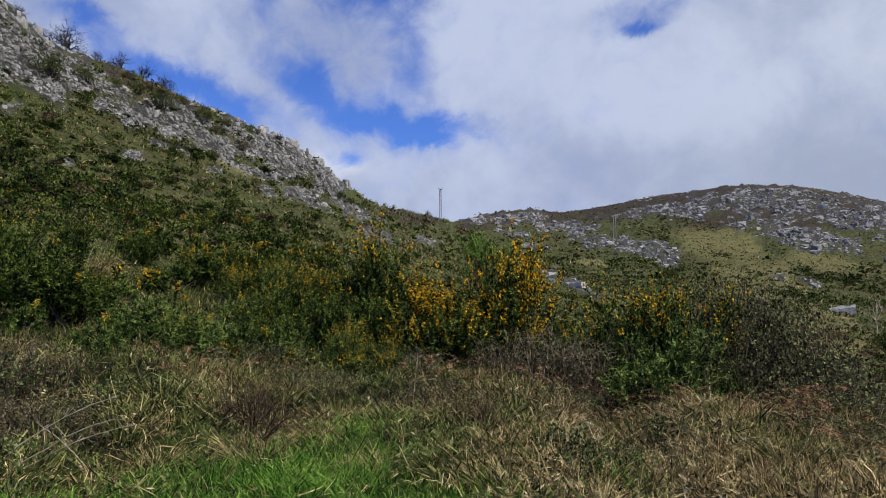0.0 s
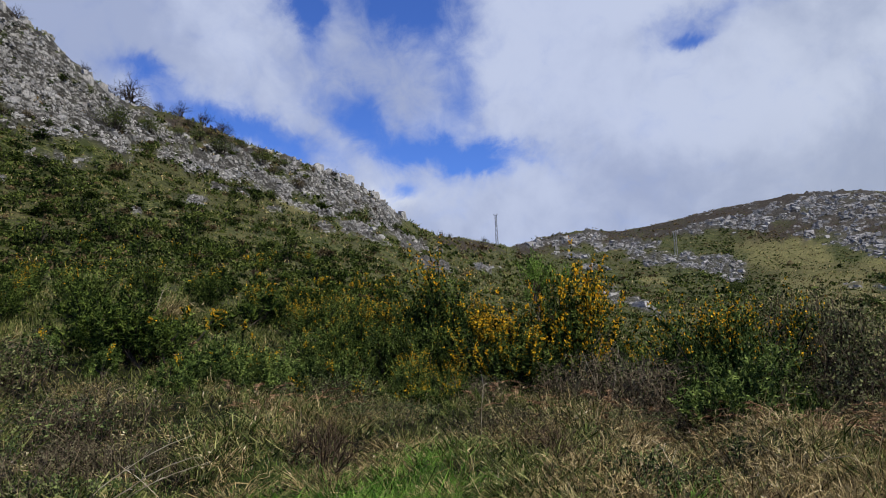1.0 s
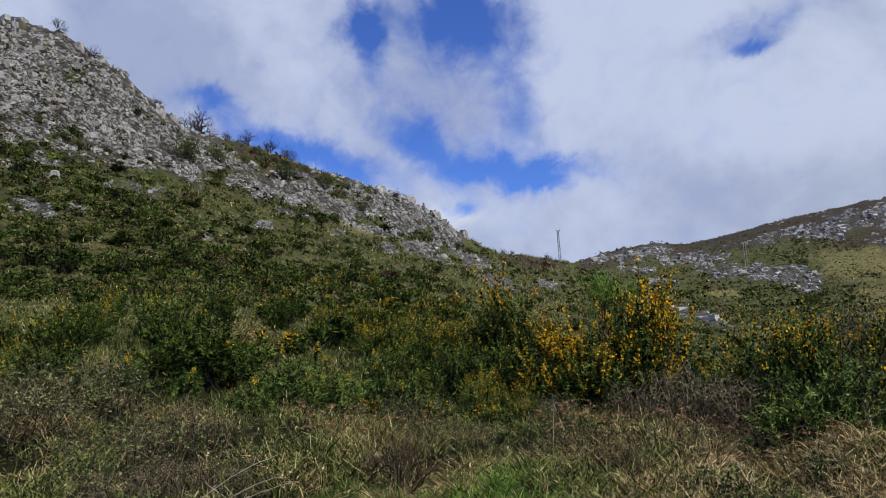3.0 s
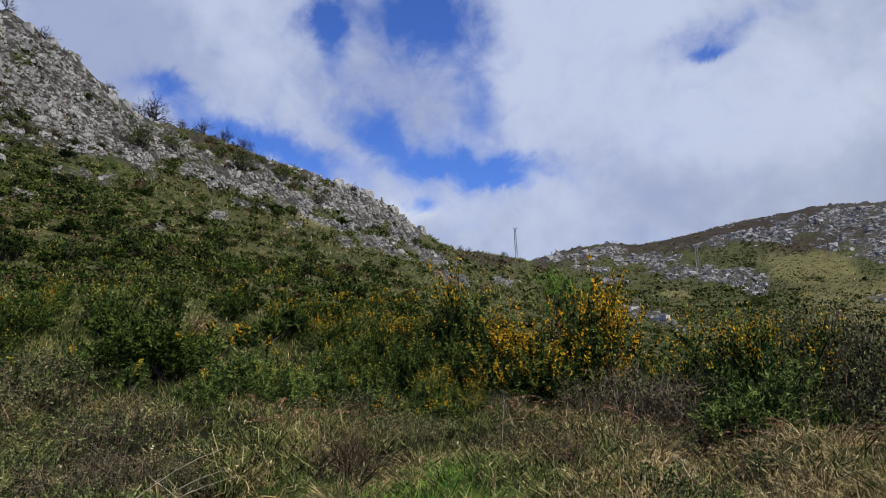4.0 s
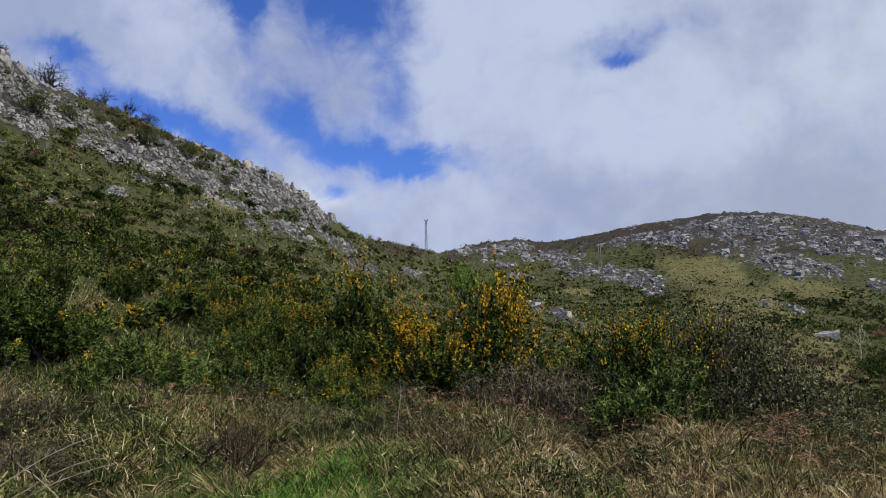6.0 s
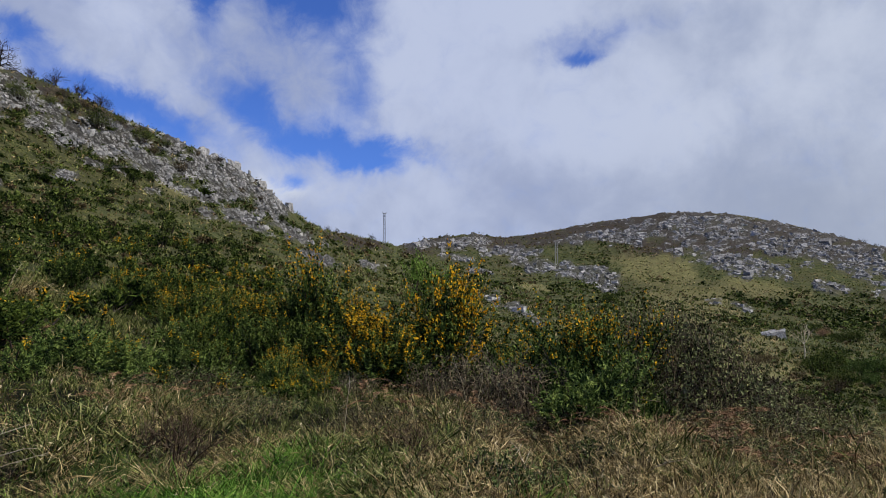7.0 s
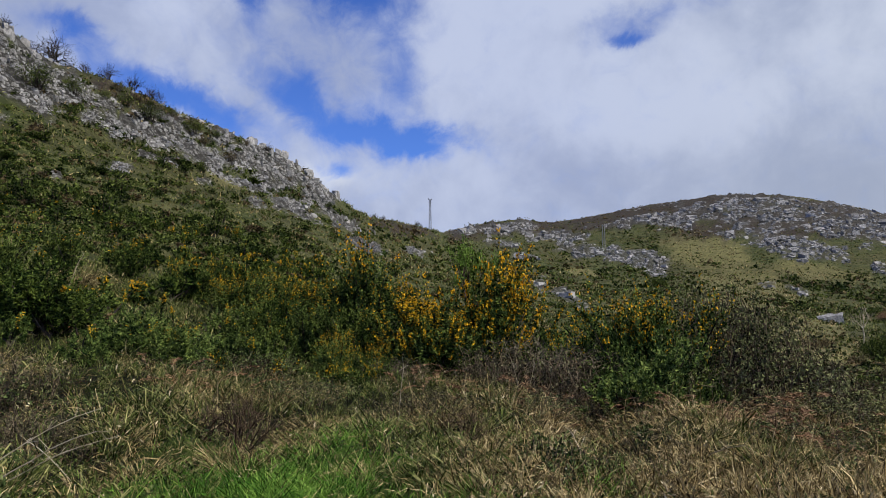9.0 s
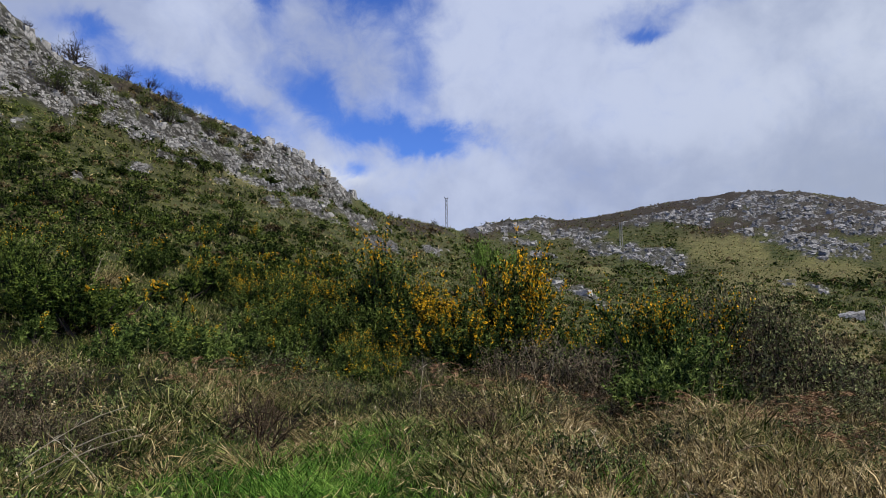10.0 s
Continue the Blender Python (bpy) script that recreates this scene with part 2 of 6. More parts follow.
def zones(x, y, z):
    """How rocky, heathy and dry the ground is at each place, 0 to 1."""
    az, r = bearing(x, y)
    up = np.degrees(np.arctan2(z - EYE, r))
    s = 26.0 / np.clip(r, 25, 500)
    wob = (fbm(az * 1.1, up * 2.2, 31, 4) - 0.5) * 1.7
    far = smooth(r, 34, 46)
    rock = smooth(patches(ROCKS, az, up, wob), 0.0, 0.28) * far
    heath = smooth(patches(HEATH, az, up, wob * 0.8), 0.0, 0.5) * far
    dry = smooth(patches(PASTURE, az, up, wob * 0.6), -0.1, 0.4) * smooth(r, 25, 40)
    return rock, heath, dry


def relief(x, y, z, rock):
    az, r = bearing(x, y)
    far = smooth(r, 20, 70)
    soft = (fbm(x / 9.0, y / 9.0, 3, 3) - 0.5) * (0.25 + 1.3 * far) * smooth(r, 5, 16)
    small = (fbm(x / 1.1, y / 1.1, 5, 3) - 0.5) * (0.16 + 0.25 * far)
    crag = np.abs(fbm(x / 2.4, y / 2.4, 7, 4) - 0.5) * 2.6 + (fbm(x / 0.9, y / 0.9, 9, 3) - 0.5) * 1.3 - 0.2
    scale = np.clip(r / 120, 0.55, 1.7)
    hummock = (fbm(x / 0.95, y / 0.95, 13, 3) - 0.45) * 0.85 * smooth(r, 6.2, 8.0) * (1 - smooth(r, 9.5, 15))
    return z + soft + small + hummock + rock * crag * scale


def ground_z(x, y):
    x, y = np.atleast_1d(np.asarray(x, float)), np.atleast_1d(np.asarray(y, float))
    az, r = bearing(x, y)
    z = land(az, r)
    return relief(x, y, z, zones(x, y, z)[0])


# where a line of sight at an upward angle first meets the land, by bearing
SIGHT_AZ = np.arange(-46, 50, 0.5)
SIGHT_R = np.exp(np.linspace(math.log(5), math.log(470), 260))
GA, GR = np.meshgrid(SIGHT_AZ, SIGHT_R, indexing="ij")
SIGHT_UP = np.maximum.accumulate(np.degrees(np.arctan2(land(GA.ravel(), GR.ravel()).reshape(GA.shape) - EYE, GR)), axis=1)


def place(az, up):
    """Distances at which lines of sight meet the land."""
    az, up = np.atleast_1d(np.asarray(az, float)), np.atleast_1d(np.asarray(up, float))
    k = np.clip(np.round((az + 46) / 0.5).astype(int), 0, len(SIGHT_AZ) - 1)
    return np.array([np.interp(u, SIGHT_UP[i], SIGHT_R) for i, u in zip(k, up)])


def spot(az, r):
    """x, y, z on the ground at a bearing and distance."""
    az, r = np.atleast_1d(np.asarray(az, float)), np.atleast_1d(np.asarray(r, float))
    x, y = -np.sin(np.radians(az)) * r, np.cos(np.radians(az)) * r
    return np.stack([x, y, ground_z(x, y)], 1)


# ---- materials ----


def material(name):
    mat = bpy.data.materials.new(name)
    mat.use_nodes = True
    tree = mat.node_tree
    return mat, tree, Maths(tree), tree.nodes["Principled BSDF"]


def ramp_of(tree, value, colours):
    n = tree.nodes.new("ShaderNodeValToRGB")
    e = n.color_ramp.elements
    e[0].color, e[1].color = (*colours[0], 1), (*colours[-1], 1)
    for i, c in enumerate(colours[1:-1]):
        e.new((i + 1) / (len(colours) - 1)).color = (*c, 1)
    tree.links.new(value, n.inputs[0])
    return n.outputs[0]


def leaf_material(name, colours, rough=0.75, through_light=0.06, patch=0.8, gloss=0.06):
    """Blades, needles, leaves and petals: each one of its own tint, with patches of tint over the whole."""
    mat, tree, m, bsdf = material(name)
    geo = tree.nodes.new("ShaderNodeNewGeometry")
    info = tree.nodes.new("ShaderNodeObjectInfo")
    patchy = m.noise(geo.outputs["Position"], patch, 3, 0.6)
    tufty = m.noise(geo.outputs["Position"], patch * 4.5, 3, 0.6)
    v = m("ADD", m("MULTIPLY", geo.outputs["Random Per Island"], 0.76), m("MULTIPLY", m.ramp(patchy, 0.36, 0.64), 0.28))
    v = m("ADD", v, m("MULTIPLY", m("SUBTRACT", m.ramp(tufty, 0.38, 0.62), 0.5), 0.62))
    v = m("ADD", v, m("MULTIPLY", m("SUBTRACT", info.outputs["Random"], 0.5), 0.25))
    colour = ramp_of(tree, v, colours)
    tree.links.new(colour, bsdf.inputs["Base Color"])
    bsdf.inputs["Roughness"].default_value = rough
    bsdf.inputs["Specular IOR Level"].default_value = gloss
    if through_light:
        thin = tree.nodes.new("ShaderNodeBsdfTranslucent")
        tree.links.new(colour, thin.inputs[0])
        mixer = tree.nodes.new("ShaderNodeMixShader")
        mixer.inputs[0].default_value = through_light
        tree.links.new(bsdf.outputs[0], mixer.inputs[1])
        tree.links.new(thin.outputs[0], mixer.inputs[2])
        tree.links.new(mixer.outputs[0], tree.nodes["Material Output"].inputs[0])
    return mat


def stone_colour(tree, m, where, gain=1.0):
    """Weathered grey limestone: pale faces, dark lichen, ochre stains."""
    def tone(r, g, b):
        return (r * gain, g * gain, b * gain)

    big = m.ramp(m.noise(where, 0.22, 5, 0.6), 0.3, 0.72)
    mid = m.ramp(m.noise(where, 1.7, 6, 0.65), 0.32, 0.68)
    fine = m.noise(where, 9.0, 6, 0.7)
    c = m.mix(big, tone(0.115, 0.110, 0.100), tone(0.222, 0.214, 0.194))
    c = m.mix(m("MULTIPLY", mid, 0.5), c, tone(0.300, 0.290, 0.264))
    c = m.mix(m.ramp(fine, 0.50, 0.68), c, tone(0.045, 0.043, 0.039))
    c = m.mix(m("MULTIPLY", m.ramp(m.noise(where, 1.15, 6, 0.72, 0.3), 0.54, 0.62), 0.6), c, tone(0.050, 0.047, 0.040))
    c = m.mix(m("MULTIPLY", m.ramp(m.noise(where, 0.6, 4, 0.6), 0.58, 0.75), 0.35), c, tone(0.17, 0.13, 0.085))
    return c


def stone_material():
    mat, tree, m, bsdf = material("limestone")
    geo = tree.nodes.new("ShaderNodeNewGeometry")
    where = geo.outputs["Position"]
    c = stone_colour(tree, m, where, 1.85)
    shade = m("MULTIPLY_ADD", geo.outputs["Random Per Island"], 0.72, 0.44)
    c = m.mix(1.0, c, ramp_of(tree, shade, [(0, 0, 0), (1, 1, 1)]), "MULTIPLY")
    tree.links.new(c, bsdf.inputs["Base Color"])
    bsdf.inputs["Roughness"].default_value = 0.9
    bump = tree.nodes.new("ShaderNodeBump")
    bump.inputs["Strength"].default_value = 0.7
    bump.inputs["Distance"].default_value = 0.25
    tree.links.new(m("ADD", m.noise(where, 2.5, 8, 0.7), m("MULTIPLY", m.noise(where, 0.8, 4, 0.6), 1.5)), bump.inputs["Height"])
    tree.links.new(bump.outputs[0], bsdf.inputs["Normal"])
    return mat


def ground_material():
    mat, tree, m, bsdf = material("hill_ground")
    geo = tree.nodes.new("ShaderNodeNewGeometry")
    where = geo.outputs["Position"]

    def attribute(name):
        n = tree.nodes.new("ShaderNodeAttribute")
        n.attribute_name = name
        return n.outputs["Fac"]

    tuft = m.ramp(m.noise(where, 2.6, 6, 0.72), 0.42, 0.58)
    broad = m.ramp(m.noise(where, 0.11, 6, 0.66), 0.38, 0.62)
    clump = m.ramp(m.noise(where, 0.42, 7, 0.74), 0.47, 0.55)
    speck = m.ramp(m.noise(where, 1.1, 7, 0.78), 0.47, 0.55)
    grass = m.mix(tuft, (0.022, 0.034, 0.006), (0.128, 0.130, 0.040))
    grass = m.mix(m("MULTIPLY", broad, 0.5), grass, (0.112, 0.098, 0.040))
    grass = m.mix(m("MULTIPLY", clump, 0.75), grass, (0.022, 0.032, 0.007))
    grass = m.mix(m("MULTIPLY", speck, 0.6), grass, (0.024, 0.032, 0.008))
    pale = m.mix(tuft, (0.100, 0.092, 0.032), (0.232, 0.204, 0.084))
    pale = m.mix(m("MULTIPLY", broad, 0.4), pale, (0.140, 0.138, 0.044))
    pale = m.mix(m("MULTIPLY", clump, 0.35), pale, (0.060, 0.062, 0.017))
    pale = m.mix(m("MULTIPLY", speck, 0.45), pale, (0.045, 0.050, 0.014))
    brown = m.mix(tuft, (0.018, 0.014, 0.010), (0.062, 0.044, 0.031))
    brown = m.mix(m("MULTIPLY", clump, 0.6), brown, (0.030, 0.030, 0.014))
    streak = m.ramp(m.noise(where, 0.035, 6, 0.7, 0.6), 0.44, 0.58)
    pale = m.mix(m("MULTIPLY", streak, 0.35), pale, (0.075, 0.066, 0.026))
    grass = m.mix(m("MULTIPLY", streak, 0.35), grass, (0.060, 0.048, 0.020))
    c = m.mix(attribute("dry"), grass, pale)
    c = m.mix(attribute("heath"), c, brown)
    # mould under the long grass, blackened to deepen the shade between tufts
    c = m.mix(attribute("mould_shade"), c, m.mix(tuft, (0.006, 0.006, 0.002), (0.023, 0.023, 0.008)))
    c = m.mix(attribute("lawn"), c, m.mix(tuft, (0.022, 0.045, 0.006), (0.060, 0.100, 0.016)))
    cracked = m.ramp(m.noise(where, 0.55, 6, 0.7), 0.22, 0.36)
    warp = tree.nodes.new("ShaderNodeVectorMath")
    warp.operation = "MULTIPLY_ADD"
    bent = tree.nodes.new("ShaderNodeTexNoise")
    bent.inputs["Scale"].default_value = 0.9
    tree.links.new(where, bent.inputs["Vector"])
    tree.links.new(bent.outputs["Color"], warp.inputs[0])
    warp.inputs[1].default_value = (0.9, 0.9, 0.5)
    tree.links.new(where, warp.inputs[2])

    def joints(scale, feature, output):
        n = tree.nodes.new("ShaderNodeTexVoronoi")
        n.feature = feature
        n.inputs["Scale"].default_value = scale
        tree.links.new(warp.outputs[0], n.inputs["Vector"])
        return n.outputs[output]

    block = tree.nodes.new("ShaderNodeSeparateColor")
    tree.links.new(joints(1.15, "F1", "Color"), block.inputs[0])
    crack = m("MAXIMUM", m.ramp(joints(1.15, "DISTANCE_TO_EDGE", "Distance"), 0.02, 0.10, 1.0, 0.0), m("MULTIPLY", m.ramp(joints(3.1, "DISTANCE_TO_EDGE", "Distance"), 0.02, 0.09, 1.0, 0.0), 0.6))
    rocky = m("MULTIPLY", attribute("rock"), cracked)
    dust = m.mix(m.ramp(m.noise(where, 1.6, 7, 0.76), 0.47, 0.60), (0.040, 0.037, 0.029), stone_colour(tree, m, where, 1.7))
    pale_dark = m("MULTIPLY_ADD", block.outputs[0], 0.8, 0.5)
    dust = m.mix(1.0, dust, ramp_of(tree, m("MULTIPLY", pale_dark, 0.77), [(0, 0, 0), (1, 1, 1)]), "MULTIPLY")
    dust = m.mix(m("MULTIPLY", crack, 0.85), dust, (0.030, 0.028, 0.023))
    c = m.mix(rocky, c, dust)
    tree.links.new(c, bsdf.inputs["Base Color"])
    bsdf.inputs["Roughness"].default_value = 0.95
    bsdf.inputs["Specular IOR Level"].default_value = 0.15
    bump = tree.nodes.new("ShaderNodeBump")
    bump.inputs["Strength"].default_value = 0.8
    bump.inputs["Distance"].default_value = 0.22
    tree.links.new(m("ADD", m.noise(where, 3.0, 8, 0.7), m.noise(where, 0.9, 5, 0.65)), bump.inputs["Height"])
    tree.links.new(bump.outputs[0], bsdf.inputs["Normal"])
    return mat


STONE = stone_material()
GROUND = ground_material()
GREEN_GRASS = leaf_material("green_grass", [(0.012, 0.038, 0.004), (0.068, 0.168, 0.018), (0.210, 0.340, 0.056)], patch=1.2)
DRY_GRASS = leaf_material("dry_grass", [(0.026, 0.018, 0.006), (0.150, 0.110, 0.047), (0.355, 0.268, 0.114), (0.620, 0.500, 0.255)], patch=1.7)
OLIVE_GRASS = leaf_material("olive_grass", [(0.008, 0.015, 0.003), (0.048, 0.068, 0.012), (0.118, 0.134, 0.034), (0.300, 0.290, 0.108)], patch=1.3)
BRACKEN = leaf_material("dead_bracken", [(0.080, 0.045, 0.022), (0.260, 0.150, 0.076), (0.430, 0.285, 0.160)], patch=1.5)
GORSE_GREEN = leaf_material("gorse_needles", [(0.004, 0.010, 0.001), (0.038, 0.064, 0.011), (0.190, 0.240, 0.050)], patch=1.4)
GORSE_DARK = leaf_material("dark_gorse_needles", [(0.002, 0.006, 0.001), (0.021, 0.042, 0.006), (0.130, 0.175, 0.030)], patch=1.4)
BROOM_GREEN = leaf_material("broom_green", [(0.005, 0.014, 0.003), (0.062, 0.102, 0.020), (0.220, 0.280, 0.066)], patch=1.4)
FLOWER = leaf_material("gorse_flowers", [(0.500, 0.220, 0.006), (0.720, 0.380, 0.011), (0.820, 0.520, 0.025)], patch=2.0)
BRAMBLE_GREY = leaf_material("grey_bramble_leaves", [(0.012, 0.013, 0.006), (0.070, 0.064, 0.031), (0.185, 0.168, 0.092)], patch=1.5)
BRAMBLE_LEAF = leaf_material("bramble_leaves", [(0.010, 0.018, 0.003), (0.052, 0.080, 0.018), (0.185, 0.220, 0.070)], rough=0.65, patch=1.5, gloss=0.15)
SAGE_LEAF = leaf_material("sage_bramble_leaves", [(0.012, 0.018, 0.006), (0.118, 0.130, 0.048), (0.260, 0.268, 0.110)], patch=1.5)
SPRING_LEAF = leaf_material("spring_leaves", [(0.045, 0.090, 0.012), (0.110, 0.190, 0.028), (0.220, 0.320, 0.060)], patch=0.6)
VALLEY_LEAF = leaf_material("valley_leaves", [(0.020, 0.040, 0.008), (0.055, 0.092, 0.018), (0.120, 0.170, 0.040)], patch=0.6)
SHRUB_LEAF = leaf_material("shrub_leaves", [(0.005, 0.010, 0.002), (0.032, 0.053, 0.008), (0.130, 0.152, 0.032)], patch=0.35)
SCRUB_LEAF = leaf_material("scrub_leaves", [(0.003, 0.007, 0.001), (0.022, 0.038, 0.006), (0.115, 0.140, 0.030)], patch=0.2)
BROWN_SHRUB = leaf_material("brown_shrub", [(0.018, 0.012, 0.006), (0.070, 0.050, 0.024), (0.180, 0.132, 0.060)], patch=0.35)
TWIG = leaf_material("twigs", [(0.014, 0.010, 0.006), (0.074, 0.054, 0.034), (0.220, 0.170, 0.106)], through_light=0)
BUSH_TWIG = leaf_material("bush_twigs", [(0.020, 0.013, 0.008), (0.062, 0.042, 0.026), (0.160, 0.115, 0.072)], through_light=0)
DARK_WOOD = leaf_material("dark_wood", [(0.012, 0.010, 0.008), (0.035, 0.028, 0.021), (0.075, 0.062, 0.048)], through_light=0)
PALE_STALK = leaf_material("pale_stalks", [(0.250, 0.200, 0.130), (0.380, 0.320, 0.220), (0.500, 0.440, 0.320)], through_light=0)
STEEL = leaf_material("galvanised_steel", [(0.150, 0.155, 0.165), (0.210, 0.216, 0.226), (0.280, 0.286, 0.296)], rough=0.5, through_light=0, gloss=0.5)
POLE_WOOD = leaf_material("weathered_pole", [(0.230, 0.215, 0.195), (0.300, 0.285, 0.260), (0.360, 0.340, 0.310)], rough=0.85, through_light=0)

# ---- mesh tools ----


def mesh_of(name, verts, faces, mat, smooth_faces=False):
    """A mesh from arrays of corners and of equal-sided faces."""
    me = bpy.data.meshes.new(name)
    n, k = faces.shape
    me.vertices.add(len(verts))
    me.vertices.foreach_set("co", np.ascontiguousarray(verts, np.float32).ravel())
    me.loops.add(n * k)
    me.loops.foreach_set("vertex_index", np.ascontiguousarray(faces, np.int32).ravel())
    me.polygons.add(n)
    me.polygons.foreach_set("loop_start", np.arange(0, n * k, k, dtype=np.int32))
    me.polygons.foreach_set("use_smooth", np.full(n, smooth_faces))
    me.update(calc_edges=True)
    me.materials.append(mat)
    return me


class Soup:
    """Gathers triangles."""

    def __init__(self):
        self.v, self.f, self.n = [], [], 0

    def add(self, v, f):
        self.v.append(v.reshape(-1, 3))
        self.f.append(f.reshape(-1, 3) + self.n)
        self.n += len(self.v[-1])

    def mesh(self, name, mat, smooth_faces=False):
        return mesh_of(name, np.concatenate(self.v), np.concatenate(self.f), mat, smooth_faces)


def unit(v):
    return v / np.maximum(np.linalg.norm(v, axis=-1, keepdims=True), 1e-9)


def strew(gen, n, spread=1.0):
    return unit(gen.normal(size=(n, 3)) * spread)


def tiles(pattern, n, corners):
    return np.asarray(pattern)[None] + (np.arange(n) * corners)[:, None, None]


def blades(soup, gen, base, way, length, width, droop):
    """Blades of grass that rise and then arch over."""
    n = len(base)
    side = unit(np.cross(way, strew(gen, n)))
    w, l, d = (np.broadcast_to(q, n)[:, None] for q in (width, length, droop))
    lean = unit(way * [1, 1, 0] + gen.normal(size=(n, 3)) * [0.3, 0.3, 0])
    low = base + way * l * 0.4
    mid = base + way * l * 0.75 + lean * l * d * 0.18
    tip = base + way * l * 0.95 + lean * l * d * 0.75 - np.array([[0, 0, 1.0]]) * l * d * 0.45
    v = np.stack([base - side * w / 2, base + side * w / 2, low - side * w * 0.5, low + side * w * 0.5, mid - side * w * 0.35, mid + side * w * 0.35, tip], 1)
    soup.add(v, tiles([[0, 1, 3], [0, 3, 2], [2, 3, 5], [2, 5, 4], [4, 5, 6]], n, 7))


def curls(soup, gen, base, way, length, width, bend):
    """Dead blades that curl over as they dry."""
    n = len(base)
    over = unit(np.cross(np.cross(way, unit(gen.normal(size=(n, 3)) * [1, 1, 0.5] + way * [1, 1, 0])), way))
    side = unit(np.cross(way, over))
    l, w, b = (np.broadcast_to(q, n)[:, None] for q in (length, width, bend))
    p, rows = base, [base - side * w / 2, base + side * w / 2]
    for i in range(1, 4):
        turn = b * (i / 3.0) ** 1.4
        p = p + (way * np.cos(turn) + over * np.sin(turn)) * l / 3
        rows += [p - side * w * (0.55 - 0.1 * i), p + side * w * (0.55 - 0.1 * i)] if i < 3 else [p]
    soup.add(np.stack(rows, 1), tiles([[0, 1, 3], [0, 3, 2], [2, 3, 5], [2, 5, 4], [4, 5, 6]], n, 7))


def needles(soup, gen, base, way, length, width):
    n = len(base)
    side = unit(np.cross(way, strew(gen, n))) * np.broadcast_to(width, n)[:, None] / 2
    v = np.stack([base - side, base + side, base + way * np.broadcast_to(length, n)[:, None]], 1)
    soup.add(v, tiles([[0, 1, 2]], n, 3))


def leaves(soup, gen, base, way, length, width):
    """Small leaves or petals folded along the middle."""
    n = len(base)
    side = unit(np.cross(way, strew(gen, n)))
    over = unit(np.cross(side, way))
    l, w = np.broadcast_to(length, n)[:, None], np.broadcast_to(width, n)[:, None]
    v = np.stack([base, base + way * l * 0.5 - side * w / 2 + over * w * 0.2, base + way * l, base + way * l * 0.5 + side * w / 2 + over * w * 0.2], 1)
    soup.add(v, tiles([[0, 1, 2], [0, 2, 3]], n, 4))


def tubes(soup, paths, radii, sides=3):
    """Thin round stems along paths (count, points, 3)."""
    n, k, _ = paths.shape
    along = unit(np.gradient(paths, axis=1))
    helper = np.where(np.abs(along[..., 2:3]) > 0.9, [[[1.0, 0, 0]]], [[[0, 0, 1.0]]])
    a = unit(np.cross(along, helper))
    b = np.cross(along, a)
    ang = np.arange(sides) * 2 * math.pi / sides
    ring = a[:, :, None] * np.cos(ang)[:, None] + b[:, :, None] * np.sin(ang)[:, None]
    v = paths[:, :, None] + ring * radii[:, :, None, None]
    f = []
    for i in range(k - 1):
        for s in range(sides):
            p, q = i * sides + s, i * sides + (s + 1) % sides
            f += [[p, q, q + sides], [p, q + sides, p + sides]]
    soup.add(v, tiles(f, n, k * sides))


def part(name, me, parent, label="", kind=""):
    ob = new(name, me)
    ob.parent = parent
    return tagged(ob, label=label, kind=kind)


def thing(name, label, category, group="", kind=""):
    return tagged(new(name), label, category, group, kind)


def single(name, me, label, category, group="", kind=""):
    return tagged(new(name, me), label, category, group, kind)


def put(ob, p, turn=0.0, scale=1.0, lean=(0, 0)):
    sx, sy, sz = (scale, scale, scale) if isinstance(scale, (int, float)) else scale
    ob.matrix_basis = pose(float(p[0]), float(p[1]), float(p[2]), lean[0], lean[1], turn) @ Matrix.Diagonal((sx, sy, sz, 1))
    return ob


def copies(ob, rows):
    """Moves a thing to the first of rows (place, turn, scale) and copies it to the others."""
    made = [ob]
    for _ in rows[1:]:
        made.append(copy_thing(ob, Matrix.Identity(4)))
    for o, (p, turn, scale) in zip(made, rows):
        put(o, p, turn, scale)
    return made


# ---- ground ----


def lawn_share(az, r, x, y):
    """Short bright turf lies close by, ahead and to the left; longer dead grass beyond."""
    edge = 7.7 + (fbm(x / 1.1, y / 1.1, 61, 4) - 0.5) * 3.4 - 2.4 * smooth(-az, -4, 6) - 1.2 * smooth(az, 22, 28)
    return 1 - smooth(r, edge - 0.35, edge + 0.35)


